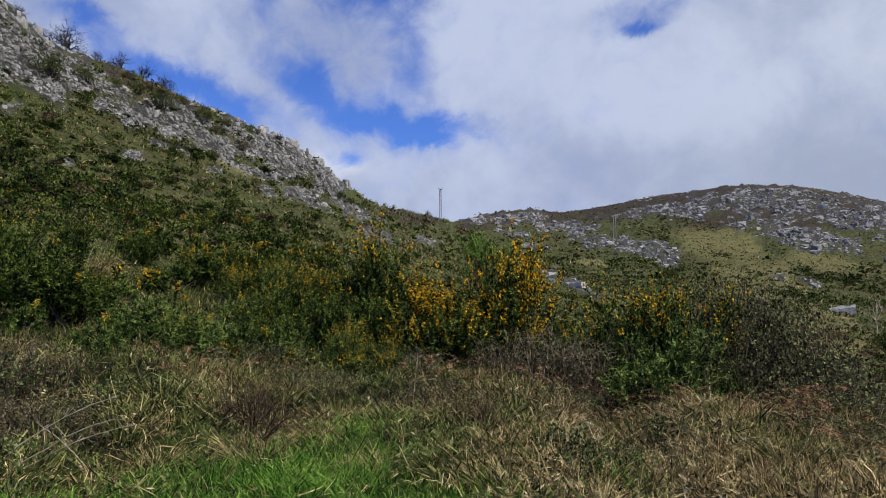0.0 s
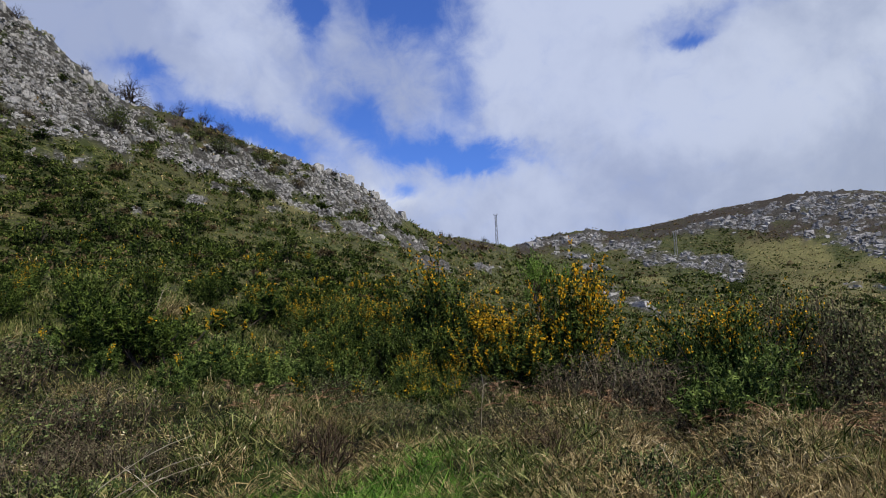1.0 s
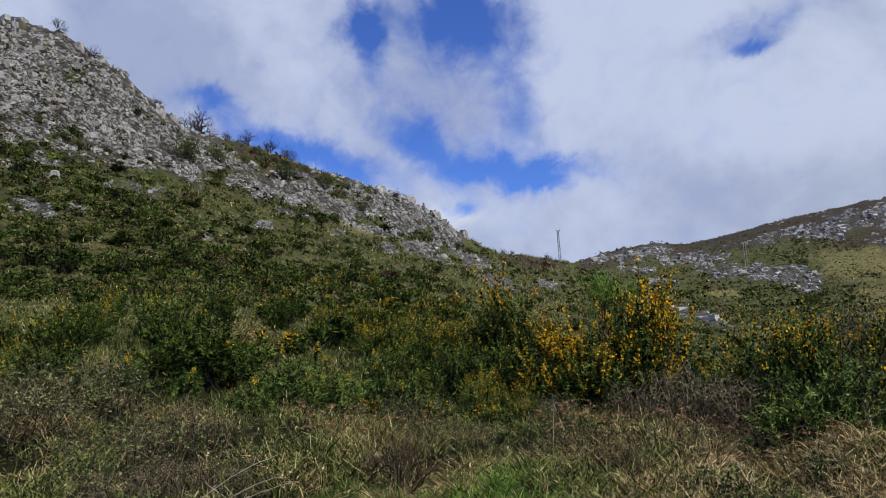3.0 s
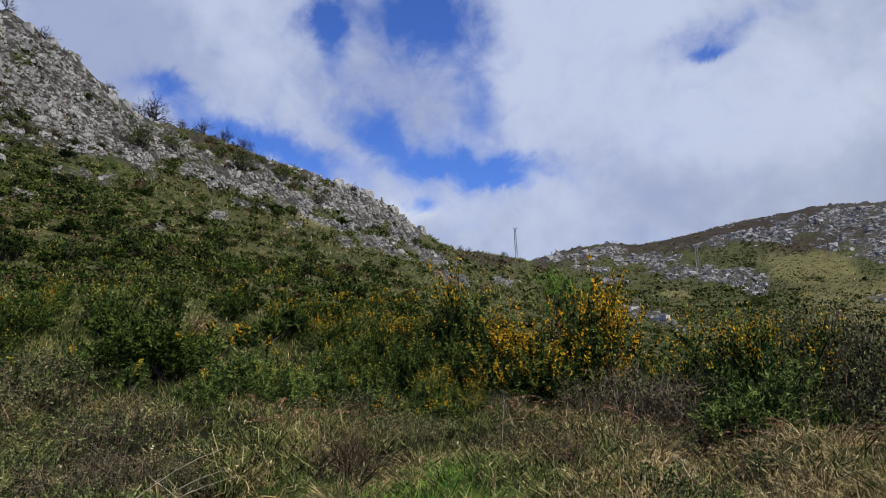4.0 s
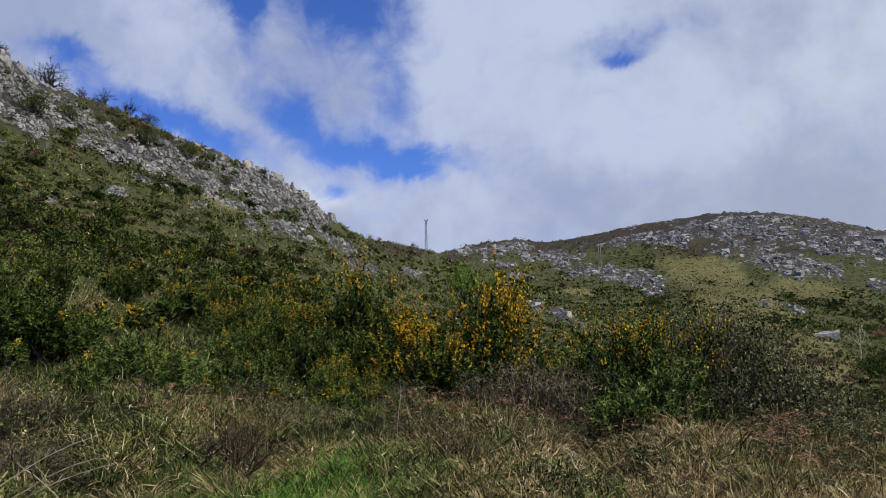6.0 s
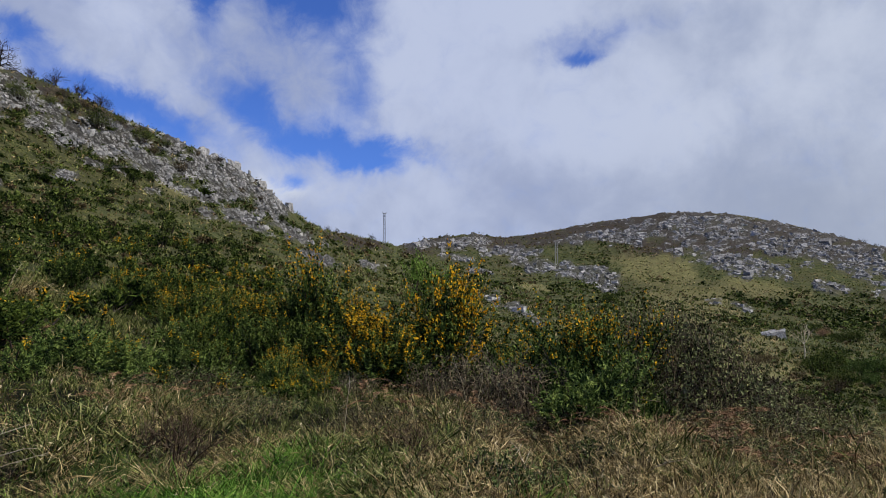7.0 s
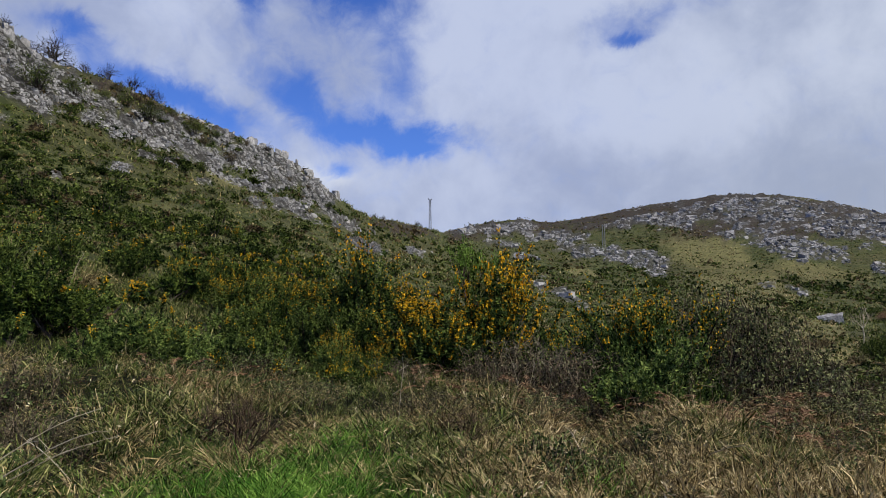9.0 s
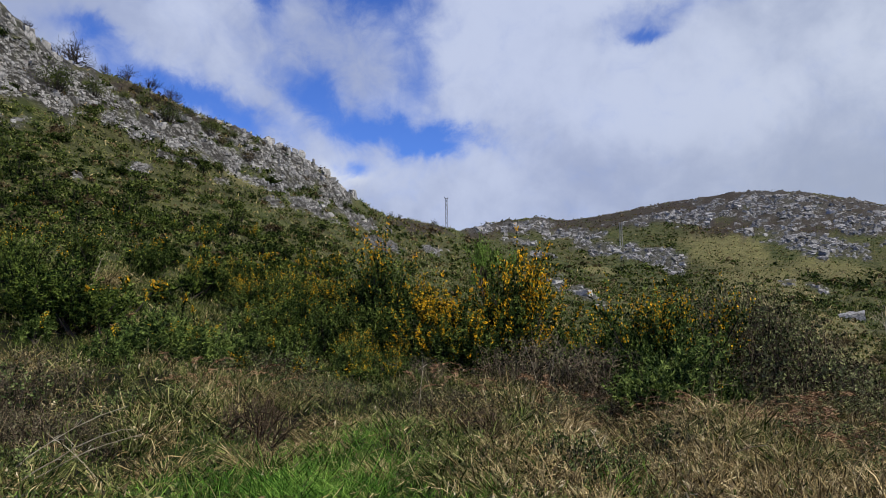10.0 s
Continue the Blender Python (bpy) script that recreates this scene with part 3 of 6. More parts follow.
def build_ground():
    az = np.concatenate([np.arange(-180, -44, 4.0), np.arange(-44, 48, 0.22), np.arange(48, 180, 4.0)])
    r = np.concatenate([[0.4, 1.5, 3.0], np.exp(np.linspace(math.log(4.5), math.log(600), 235)), [750, 1000, 1500, 2500, 4000]])
    a, rr = np.meshgrid(az, r, indexing="ij")
    x, y = (-np.sin(np.radians(a)) * rr).ravel(), (np.cos(np.radians(a)) * rr).ravel()
    z = land(a.ravel(), rr.ravel())
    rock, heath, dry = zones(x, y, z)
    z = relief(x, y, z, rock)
    n, k = len(az), len(r)
    i, j = np.meshgrid(np.arange(n), np.arange(k - 1), indexing="ij")
    i2 = (i + 1) % n
    quads = np.stack([i * k + j, i2 * k + j, i2 * k + j + 1, i * k + j + 1], -1).reshape(-1, 4)[:, ::-1]
    verts = np.stack([x, y, z], 1)
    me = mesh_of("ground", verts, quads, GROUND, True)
    bm = bmesh.new()
    bm.from_mesh(me)
    bm.verts.ensure_lookup_table()
    bmesh.ops.contextual_create(bm, geom=[bm.verts[q * k] for q in range(n)])
    bm.to_mesh(me)
    bm.free()
    me.polygons.foreach_set("use_smooth", np.full(len(me.polygons), True))
    lawn = lawn_share(a.ravel(), rr.ravel(), x, y)
    # zone of dark soil, with the shade among the tufts put into its colour
    mould_shade = (1 - lawn) * (1 - smooth(np.hypot(x, y), 17, 24))
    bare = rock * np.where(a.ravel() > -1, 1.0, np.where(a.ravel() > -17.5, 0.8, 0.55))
    for name, values in (("rock", bare), ("heath", heath), ("dry", dry), ("mould_shade", mould_shade), ("lawn", lawn)):
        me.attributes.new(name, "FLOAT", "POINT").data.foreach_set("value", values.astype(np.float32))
    return single("ground", me, "rough grassy hillside with rock and dry pasture", "ground", kind="structure")


build_ground()

# ---- rocks ----


def rock_mesh(seed, detail, flat_top=0.7):
    """A block of limestone: a ball cut by planes, then roughened."""
    gen = np.random.default_rng(seed)
    bm = bmesh.new()
    bmesh.ops.create_icosphere(bm, subdivisions=detail, radius=1.0)
    v = np.array([p.co[:] for p in bm.verts])
    f = np.array([[q.index for q in p.verts] for p in bm.faces])
    bm.free()
    planes = [(np.array(axis) + gen.normal(size=3) * 0.16, gen.uniform(0.46, 0.62)) for axis in ((1, 0, 0), (-1, 0, 0), (0, 1, 0), (0, -1, 0), (0, 0, 1), (0, 0, -1))]
    planes += [(gen.normal(size=3) * [1, 1, 0.6], gen.uniform(0.52, 0.78)) for _ in range(5)]
    for nrm, cut in planes:
        nrm = nrm / np.linalg.norm(nrm)
        v = v - np.maximum(v @ nrm - cut, 0)[:, None] * nrm
    v = v * (1.5 + gen.normal(size=(len(v), 1)) * 0.035)
    return v * [1.0, gen.uniform(0.6, 0.9), gen.uniform(0.55, 0.9) * flat_top / 0.7], f


def chip_mesh(seed):
    """A small angular block: a box with its corners knocked about."""
    gen = np.random.default_rng(seed)
    v = np.array([(x, y, z) for z in (-1, 1) for y in (-1, 1) for x in (-1, 1)], float)
    v = v * np.where(v[:, 2:3] > 0, gen.uniform(0.55, 0.9), 1.0) + gen.normal(size=(8, 3)) * [0.24, 0.24, 0.2]
    f = np.array([(0, 2, 3), (0, 3, 1), (4, 5, 7), (4, 7, 6), (0, 1, 5), (0, 5, 4), (2, 6, 7), (2, 7, 3), (0, 4, 6), (0, 6, 2), (1, 3, 7), (1, 7, 5)])
    return v * [0.8, 0.62, 0.58], f


def rock_sites(gen, n, low, high):
    """Places on bare rock, spread evenly over the slopes as one looks up at them."""
    az = gen.uniform(-40, 46, n)
    top = np.interp(az, np.array(BROW_AT)[::-1], np.array(BROW_UP)[::-1])
    up = gen.uniform(-1.5, 24, n)
    ok = up < top - 0.05
    az, up = az[ok], up[ok]
    r = place(az, up)
    ok = (r > low) & (r < high)
    az, up, r = az[ok], up[ok], r[ok]
    p = spot(az, r)
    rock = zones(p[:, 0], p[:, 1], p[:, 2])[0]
    cluster = np.where(az < 0, fbm(az * 2.2 + up * 1.5, up * 6.0, 77, 4), fbm(az * 1.1, up * 2.4, 78, 4))
    keep = rock * np.where(az < 0, 0.05 + 0.95 * smooth(cluster, 0.39, 0.51), 0.40 + 0.60 * smooth(cluster, 0.36, 0.54)) > gen.uniform(0.08, 1.0, len(r))
    return p[keep], r[keep]


def broken_rock():
    """The broken rock of the hills: the largest blocks are boulders of their own, the rest one piece of stuff."""
    gen = np.random.default_rng(5)
    meshes = []
    for k in range(6):
        v, f = rock_mesh(300 + k, 3)
        v = v * (1 + (fbm(v[:, 0] * 2.2 + 7 * k, v[:, 1] * 2.2 + v[:, 2] * 1.7, 12 + k, 3)[:, None] - 0.5) * 0.3)
        meshes.append(mesh_of("boulder", v, f, STONE))
    p, r = rock_sites(gen, 9000, 45, 170)
    pick = gen.permutation(len(p))[:170]
    for i in pick:
        ob = single("boulder", meshes[int(gen.integers(0, 6))], "weathered grey limestone boulder on the hill slope", "boulder", "boulders on the slope")
        s = float(np.clip(r[i], 45, 170) * gen.lognormal(-5.95, 0.42))
        put(ob, p[i] - [0, 0, 0.3 * s], float(gen.uniform(0, 360)), (s * 1.2, s, s * float(gen.uniform(0.7, 1.2))), (float(gen.normal() * 9), float(gen.normal() * 9)))
    p, r = rock_sites(gen, 30000, 150, 300)
    for i in gen.permutation(np.where(p[:, 0] > 20)[0])[:125]:
        ob = single("boulder", meshes[int(gen.integers(0, 6))], "flat-bedded pale limestone slab on the far slope", "boulder", "slabs on the far slope")
        s = float(min(r[i] * gen.lognormal(-6.35, 0.3), 0.42))
        put(ob, p[i] - [0, 0, 0.15 * s], float(gen.normal() * 20 + 10), (s * 1.5, s * 1.1, s * float(gen.uniform(0.35, 0.65))), (float(22 + gen.normal() * 8), float(gen.normal() * 8)))
    p, r = (np.concatenate(q) for q in zip(rock_sites(gen, 280000, 40, 460), rock_sites(gen, 420000, 150, 460)))
    # stones along the brow of the far hill
    a = gen.uniform(-37, -12, 900)
    far_off = np.interp(a, BEARING[::-1], BROW_FAR[::-1]) * gen.uniform(0.84, 1.0, 900)
    ok = fbm(a * 1.6, far_off / 14.0, 79, 3) > 0.47
    p, r = np.concatenate([p, spot(a[ok], far_off[ok])]), np.concatenate([r, far_off[ok]])
    size = np.clip(r, 45, 420) * gen.lognormal(-6.0, 0.5, len(r)) * np.where(p[:, 1] > 190, 0.62, 0.54)
    shapes = [rock_mesh(100 + k, 2) if k < 5 else chip_mesh(100 + k) for k in range(12)]
    soup = Soup()
    pick = np.where((r < 150) & (size / r > 0.0055), gen.integers(0, 5, len(r)), gen.integers(5, 12, len(r)))
    for k, (v, f) in enumerate(shapes):
        m = pick == k
        if not m.any():
            continue
        t = np.where(p[m][:, 1] > 190, gen.normal(size=m.sum()) * 0.9, gen.uniform(0, 2 * math.pi, m.sum()))
        c, s = np.cos(t)[:, None], np.sin(t)[:, None]
        sz = (size[m, None, None] * gen.uniform(0.7, 1.35, (m.sum(), 1, 3)))
        far = (p[m][:, 1] > 190)[:, None, None]
        q = v[None] * sz * np.where(far, [0.95, 0.85, 0.72], [1.0, 1.0, 1.0])
        dip = np.where(far[..., 0], gen.normal(0.35, 0.3, (m.sum(), 1)), gen.normal(0.0, 0.12, (m.sum(), 1)))
        q = np.stack([q[..., 0], q[..., 1] * np.cos(dip) - q[..., 2] * np.sin(dip), q[..., 1] * np.sin(dip) + q[..., 2] * np.cos(dip)], -1)
        q = np.stack([q[..., 0] * c - q[..., 1] * s, q[..., 0] * s + q[..., 1] * c, q[..., 2]], -1)
        q = q + p[m][:, None] - [0, 0, 1] * size[m, None, None] * 0.2
        soup.add(q, f[None] + (np.arange(m.sum()) * len(v))[:, None, None])
    single("broken_rock", soup.mesh("broken_rock", STONE), "broken grey limestone blocks strewn over the hill slopes", "rocks", kind="stuff")


broken_rock()


def crags():
    """Standing blocks of rock along the brow of the near hill."""
    gen = np.random.default_rng(8)
    meshes = []
    for k in range(5):
        v, f = rock_mesh(500 + k, 3)
        v = v * (1 + (fbm(v[:, 0] * 2.6 + 5 * k, v[:, 1] * 2.6 + v[:, 2] * 2.1, 22 + k, 3)[:, None] - 0.5) * 0.35)
        meshes.append(mesh_of("crag", v, f, STONE))
    for low, high, count, back, tall in ((27.5, 43, 100, 0.92, 1.3), (7.2, 14.5, 90, 0.95, 1.6), (14.5, 27.5, 24, 0.92, 0.7)):
        for _ in range(count):
            a = float(gen.uniform(low, high))
            far = float(np.interp(a, BEARING[::-1], BROW_FAR[::-1])) * float(gen.uniform(back, 1.02))
            p = spot(a, far)[0]
            s = float(gen.lognormal(-1.05, 0.45)) * far / 110
            ob = single("crag", meshes[int(gen.integers(0, 5))], "upright weathered limestone crag on the ridge", "rock", "crags on the ridge")
            put(ob, p - [0, 0, 0.35 * s], float(gen.uniform(0, 360)), (s * 0.9, s * 0.8, s * tall * float(gen.uniform(0.8, 1.5))), (float(gen.normal() * 10), float(gen.normal() * 10)))


crags()


# ---- shrubs and trees ----


def shoot_paths(gen, n, foot, reach, height, sway=0.12, points=5, start_z=0.0):
    """Stems that spring from a foot and arch up and outwards."""
    t = gen.uniform(0, 2 * math.pi, n)
    rad = np.sqrt(gen.uniform(0, 1, n))
    base = np.stack([np.cos(t) * rad * foot, np.sin(t) * rad * foot, np.full(n, start_z)], 1)
    t2 = t + gen.normal(size=n) * 0.5
    out = rad ** 0.8 * reach * gen.uniform(0.7, 1.15, n)
    top = height * np.sqrt(np.clip(1 - 0.75 * (out / (reach * 1.15)) ** 2, 0.05, 1)) * gen.uniform(0.65, 1.08, n)
    tip = np.stack([np.cos(t2) * out, np.sin(t2) * out, top], 1)
    u = np.linspace(0, 1, points)[None, :, None]
    mid = base * 0.45 + tip * 0.55 + np.stack([np.cos(t2) * out * 0.15, np.sin(t2) * out * 0.15, -top * 0.08], 1) + gen.normal(size=(n, 3)) * sway
    return (1 - u) ** 2 * base[:, None] + 2 * u * (1 - u) * mid[:, None] + u ** 2 * tip[:, None]


def along(paths, which, t):
    k = paths.shape[1] - 1
    i = np.clip((t * k).astype(int), 0, k - 1)
    w = (t * k - i)[:, None]
    p = paths[which, i] * (1 - w) + paths[which, i + 1] * w
    return p, unit(paths[which, i + 1] - paths[which, i])


def scales(soup, gen, base, out, size):
    """Small facets of foliage that lie roughly along the surface of a bush."""
    n = len(base)
    facing = unit(out + gen.normal(size=(n, 3)) * 0.55)
    a = unit(np.cross(facing, strew(gen, n)))
    b = np.cross(facing, a)
    s = np.broadcast_to(size, n)[:, None]
    v = np.stack([base - a * s * 0.5 - b * s * 0.3, base + a * s * 0.5 - b * s * 0.3, base + b * s * gen.uniform(0.5, 1.1, (n, 1))], 1)
    soup.add(v, tiles([[0, 1, 2]], n, 3))


def gorse(name, seed, label, category="gorse bush", green=None, lobes=24, shoots=9, shards=30, flowered=0.5, height=2.0, reach=1.0, shard=0.088, spiky=0.25, group="gorse bushes on the bank", blooms=16, upright=0.3):
    """Spiny bush: woody stems to uneven lobes, each a spray of pointed shoots bristling with needles, and spikes of yellow flowers."""
    gen = np.random.default_rng(seed)
    green = green or GORSE_GREEN
    root = thing(name, label, category, group)
    wood, leaf, bloom = Soup(), Soup(), Soup()
    t = gen.uniform(0, 2 * math.pi, lobes)
    lift = np.arcsin(gen.uniform(0.02, 1.0, lobes) ** 0.8)
    out = np.stack([np.cos(t) * np.cos(lift), np.sin(t) * np.cos(lift), np.sin(lift)], 1)
    bulge = 0.86 + 0.28 * np.sin(2 * t + gen.uniform(0, 6)) * np.cos(lift) + gen.normal(size=lobes) * 0.14
    core = out * [reach * 0.85, reach * 0.85, height * 0.64] * (bulge * gen.uniform(0.0, 1.0, lobes) ** 0.4)[:, None] + [0, 0, height * 0.06]
    foot = gen.normal(size=(lobes, 3)) * [reach * 0.14, reach * 0.14, 0]
    u = np.linspace(0, 1, 3)[None, :, None]
    stem = foot[:, None] * (1 - u) + core[:, None] * u + np.array([0, 0, -0.12]) * (u * (1 - u)) + gen.normal(size=(lobes, 3, 3)) * 0.03
    tubes(wood, stem, np.linspace(0.022, 0.010, 3)[None].repeat(lobes, 0))
    n = lobes * shoots
    w = np.repeat(np.arange(lobes), shoots)
    spike = gen.uniform(size=n) < spiky
    long = gen.uniform(0.20, 0.42, n) * np.where(spike, 1.5, 1.0) * height / 2.0
    way = unit(out[w] * 0.8 + strew(gen, n) * 0.75 + [0, 0, upright] + np.where(spike, 0.35, 0.0)[:, None] * np.array([0, 0, 1.0]))
    begin = core[w] - out[w] * 0.10 * height + gen.normal(size=(n, 3)) * 0.05 * height
    u = np.linspace(0, 1, 3)[None, :, None]
    twig = begin[:, None] + way[:, None] * u * long[:, None, None] + np.array([0, 0, 1.0]) * u ** 2 * long[:, None, None] * 0.35
    needles(wood, gen, twig[:, 0], unit(twig[:, 2] - twig[:, 0]), long, 0.012)
    k = n * shards
    w2 = np.repeat(np.arange(n), shards)
    s = gen.uniform(0.0, 1, k)
    q, d = along(twig, w2, s)
    needles(leaf, gen, q + gen.normal(size=(k, 3)) * 0.008, unit(d * 0.8 + strew(gen, k)), gen.uniform(0.6, 1.35, k) * shard * (1.2 - 0.6 * s), gen.uniform(0.24, 0.42, k) * shard)
    part("framework", wood.mesh("gorse_framework", DARK_WOOD), root)
    part("foliage", leaf.mesh("gorse_foliage", green), root, kind="stuff")
    if flowered > 0:
        tip = twig[:, -1]
        rich = gen.normal(size=lobes)
        high = (1.4 if flowered > 0.15 else 3.4) * tip[:, 2] / height + 0.3 * np.hypot(tip[:, 0], tip[:, 1]) / reach + 0.30 * rich[w] + gen.normal(size=n) * 0.14 + 0.3 * spike
        order = np.argsort(-high)[: max(3, int(n * flowered))]
        k = len(order) * blooms
        w2 = np.repeat(order, blooms)
        q, d = along(twig, w2, gen.uniform(0.0, 1.0, k) ** 0.7)
        q = q + gen.normal(size=(k, 3)) * 0.016
        leaves(bloom, gen, q, unit(d * 0.3 + strew(gen, k) + [0, 0, 0.3]), gen.uniform(0.030, 0.052, k), gen.uniform(0.024, 0.040, k))
        part("blossom", bloom.mesh("gorse_blossom", FLOWER), root, "yellow gorse flowers", "stuff")
    return root


def bramble(name, seed, label, reach=1.3, height=1.1, canes=95, leafy=1800, twig=None, category="bramble", group="brambles on the bank", leaf_mat=None):
    """Tangle of arching canes with small leaves."""
    gen = np.random.default_rng(seed)
    root = thing(name, label, category, group)
    wood, leaf = Soup(), Soup()
    main = shoot_paths(gen, canes, reach * 0.8, reach, height, sway=0.25, points=6)
    main[:, -1] -= [0, 0, 0.16] * gen.uniform(0, 1.5, (canes, 1))
    tubes(wood, main, np.linspace(0.007, 0.004, 6)[None].repeat(canes, 0))
    n = canes * 4
    w = gen.integers(0, canes, n)
    p, d = along(main, w, gen.uniform(0.3, 1, n))
    way = unit(d * 0.5 + strew(gen, n) + [0, 0, 0.2])
    l = gen.uniform(0.12, 0.4, n)[:, None, None]
    u = np.linspace(0, 1, 3)[None, :, None]
    tw = p[:, None] + way[:, None] * u * l + gen.normal(size=(n, 1, 3)) * 0.08 * u ** 2
    tubes(wood, tw, np.linspace(0.0042, 0.0025, 3)[None].repeat(n, 0))
    part("tangle", wood.mesh("bramble_tangle", twig or TWIG), root, kind="stuff")
    if leafy:
        w = gen.integers(0, n, leafy)
        p, d = along(tw, w, gen.uniform(0.2, 1, leafy))
        leaves(leaf, gen, p, unit(strew(gen, leafy) + [0, 0, 0.3]), gen.uniform(0.036, 0.078, leafy), gen.uniform(0.026, 0.052, leafy))
        part("foliage", leaf.mesh("bramble_foliage", leaf_mat or BRAMBLE_LEAF), root, kind="stuff")
    return root


def shrub(name, seed, label, mat, height=1.0, reach=0.7, clumps=13, per=17, leaf=0.15, group="shrubs on the slope", category="shrub"):
    """A low rounded shrub seen from some way off: stems and clumps of foliage with gaps between."""
    gen = np.random.default_rng(seed)
    root = thing(name, label, category, group)
    wood, fol = Soup(), Soup()
    stems = shoot_paths(gen, clumps, reach * 0.3, reach * 0.8, height * 0.85, points=4)
    tubes(wood, stems, np.linspace(0.03, 0.012, 4)[None].repeat(clumps, 0))
    k = clumps * per
    w = gen.integers(0, clumps, k)
    p, d = along(stems, w, gen.uniform(0.45, 1.05, k).clip(0, 1))
    p = p + gen.normal(size=(k, 3)) * [0.16, 0.16, 0.12] * height
    p[:, 2] = np.maximum(p[:, 2], 0.02)
    leaves(fol, gen, p, unit(strew(gen, k) + [0, 0, 0.5]), gen.uniform(0.7, 1.5, k) * leaf, gen.uniform(0.5, 0.9, k) * leaf)
    part("framework", wood.mesh("shrub_framework", DARK_WOOD), root)
    part("foliage", fol.mesh("shrub_foliage", mat), root, kind="stuff")
    return root


def tree(name, seed, label, height=4.0, spread=1.0, leaf_mat=None, leafy=0, bark=None, category="tree", group="bare trees on the ridge", trunks=1, leaf=0.12, forks=4, clear=0.42, girth=0.022):
    """A small tree: tapering trunk, forking limbs, fine twigs, and leaves if it has any."""
    gen = np.random.default_rng(seed)
    root = thing(name, label, category, group)
    trunk, limbs, fol = Soup(), Soup(), Soup()
    ends = []

    def grow(p, way, length, rad, depth, soup):
        pts, d = [p], way
        for _ in range(3):
            d = unit(d + gen.normal(size=3) * 0.16 + np.array([0, 0, 0.06]))
            pts.append(pts[-1] + d * length / 3)
        pts = np.array(pts)
        tubes(soup, pts[None], np.linspace(rad, rad * 0.62, 4)[None], 5 if depth == 0 else 3)
        if depth == forks:
            ends.append(pts)
            return
        for _ in range(int(gen.integers(3, 6)) if depth < 2 else 3):
            t = gen.uniform(0.45, 1.0)
            q = pts[0] * (1 - t) + pts[-1] * t if depth == 0 else pts[int(round(t * 3))]
            new_way = unit(d + strew(gen, 1)[0] * 0.85 * spread + np.array([0, 0, 0.12]))
            grow(q if depth else pts[int(gen.integers(2, 4))], new_way, (length if depth else height * 0.42) * gen.uniform(0.55, 0.8), rad * 0.55, depth + 1, limbs)

    for k in range(trunks):
        a = gen.uniform(0, 6.28)
        lean = 0.15 if trunks == 1 else 0.5
        grow(np.array([0.1 * math.cos(a), 0.1 * math.sin(a), -0.2]), unit(np.array([lean * math.cos(a), lean * math.sin(a), 1.0])), height * clear, height * girth, 0, trunk)
    part("trunk", trunk.mesh("tree_trunk", bark or DARK_WOOD, True), root)
    part("crown_wood", limbs.mesh("tree_branches", bark or DARK_WOOD, True), root)
    if leafy:
        e = np.array(ends)
        w = gen.integers(0, len(e), leafy)
        p, d = along(e, w, gen.uniform(0.1, 1, leafy))
        p = p + gen.normal(size=(leafy, 3)) * 0.12
        leaves(fol, gen, p, strew(gen, leafy), gen.uniform(0.7, 1.4, leafy) * leaf, gen.uniform(0.5, 0.9, leafy) * leaf)
        part("crown", fol.mesh("tree_crown", leaf_mat), root, kind="stuff")
    return root


def put_at(ob, az, r, turn=0.0, scale=1.0, sink=0.03):
    p = spot(az, r)[0]
    p[2] -= sink
    return put(ob, p, turn, scale)


def rows_at(table):
    out = []
    for az, r, turn, s in table:
        p = spot(az, r)[0]
        p[2] -= 0.05
        out.append((p, turn, s))
    return out


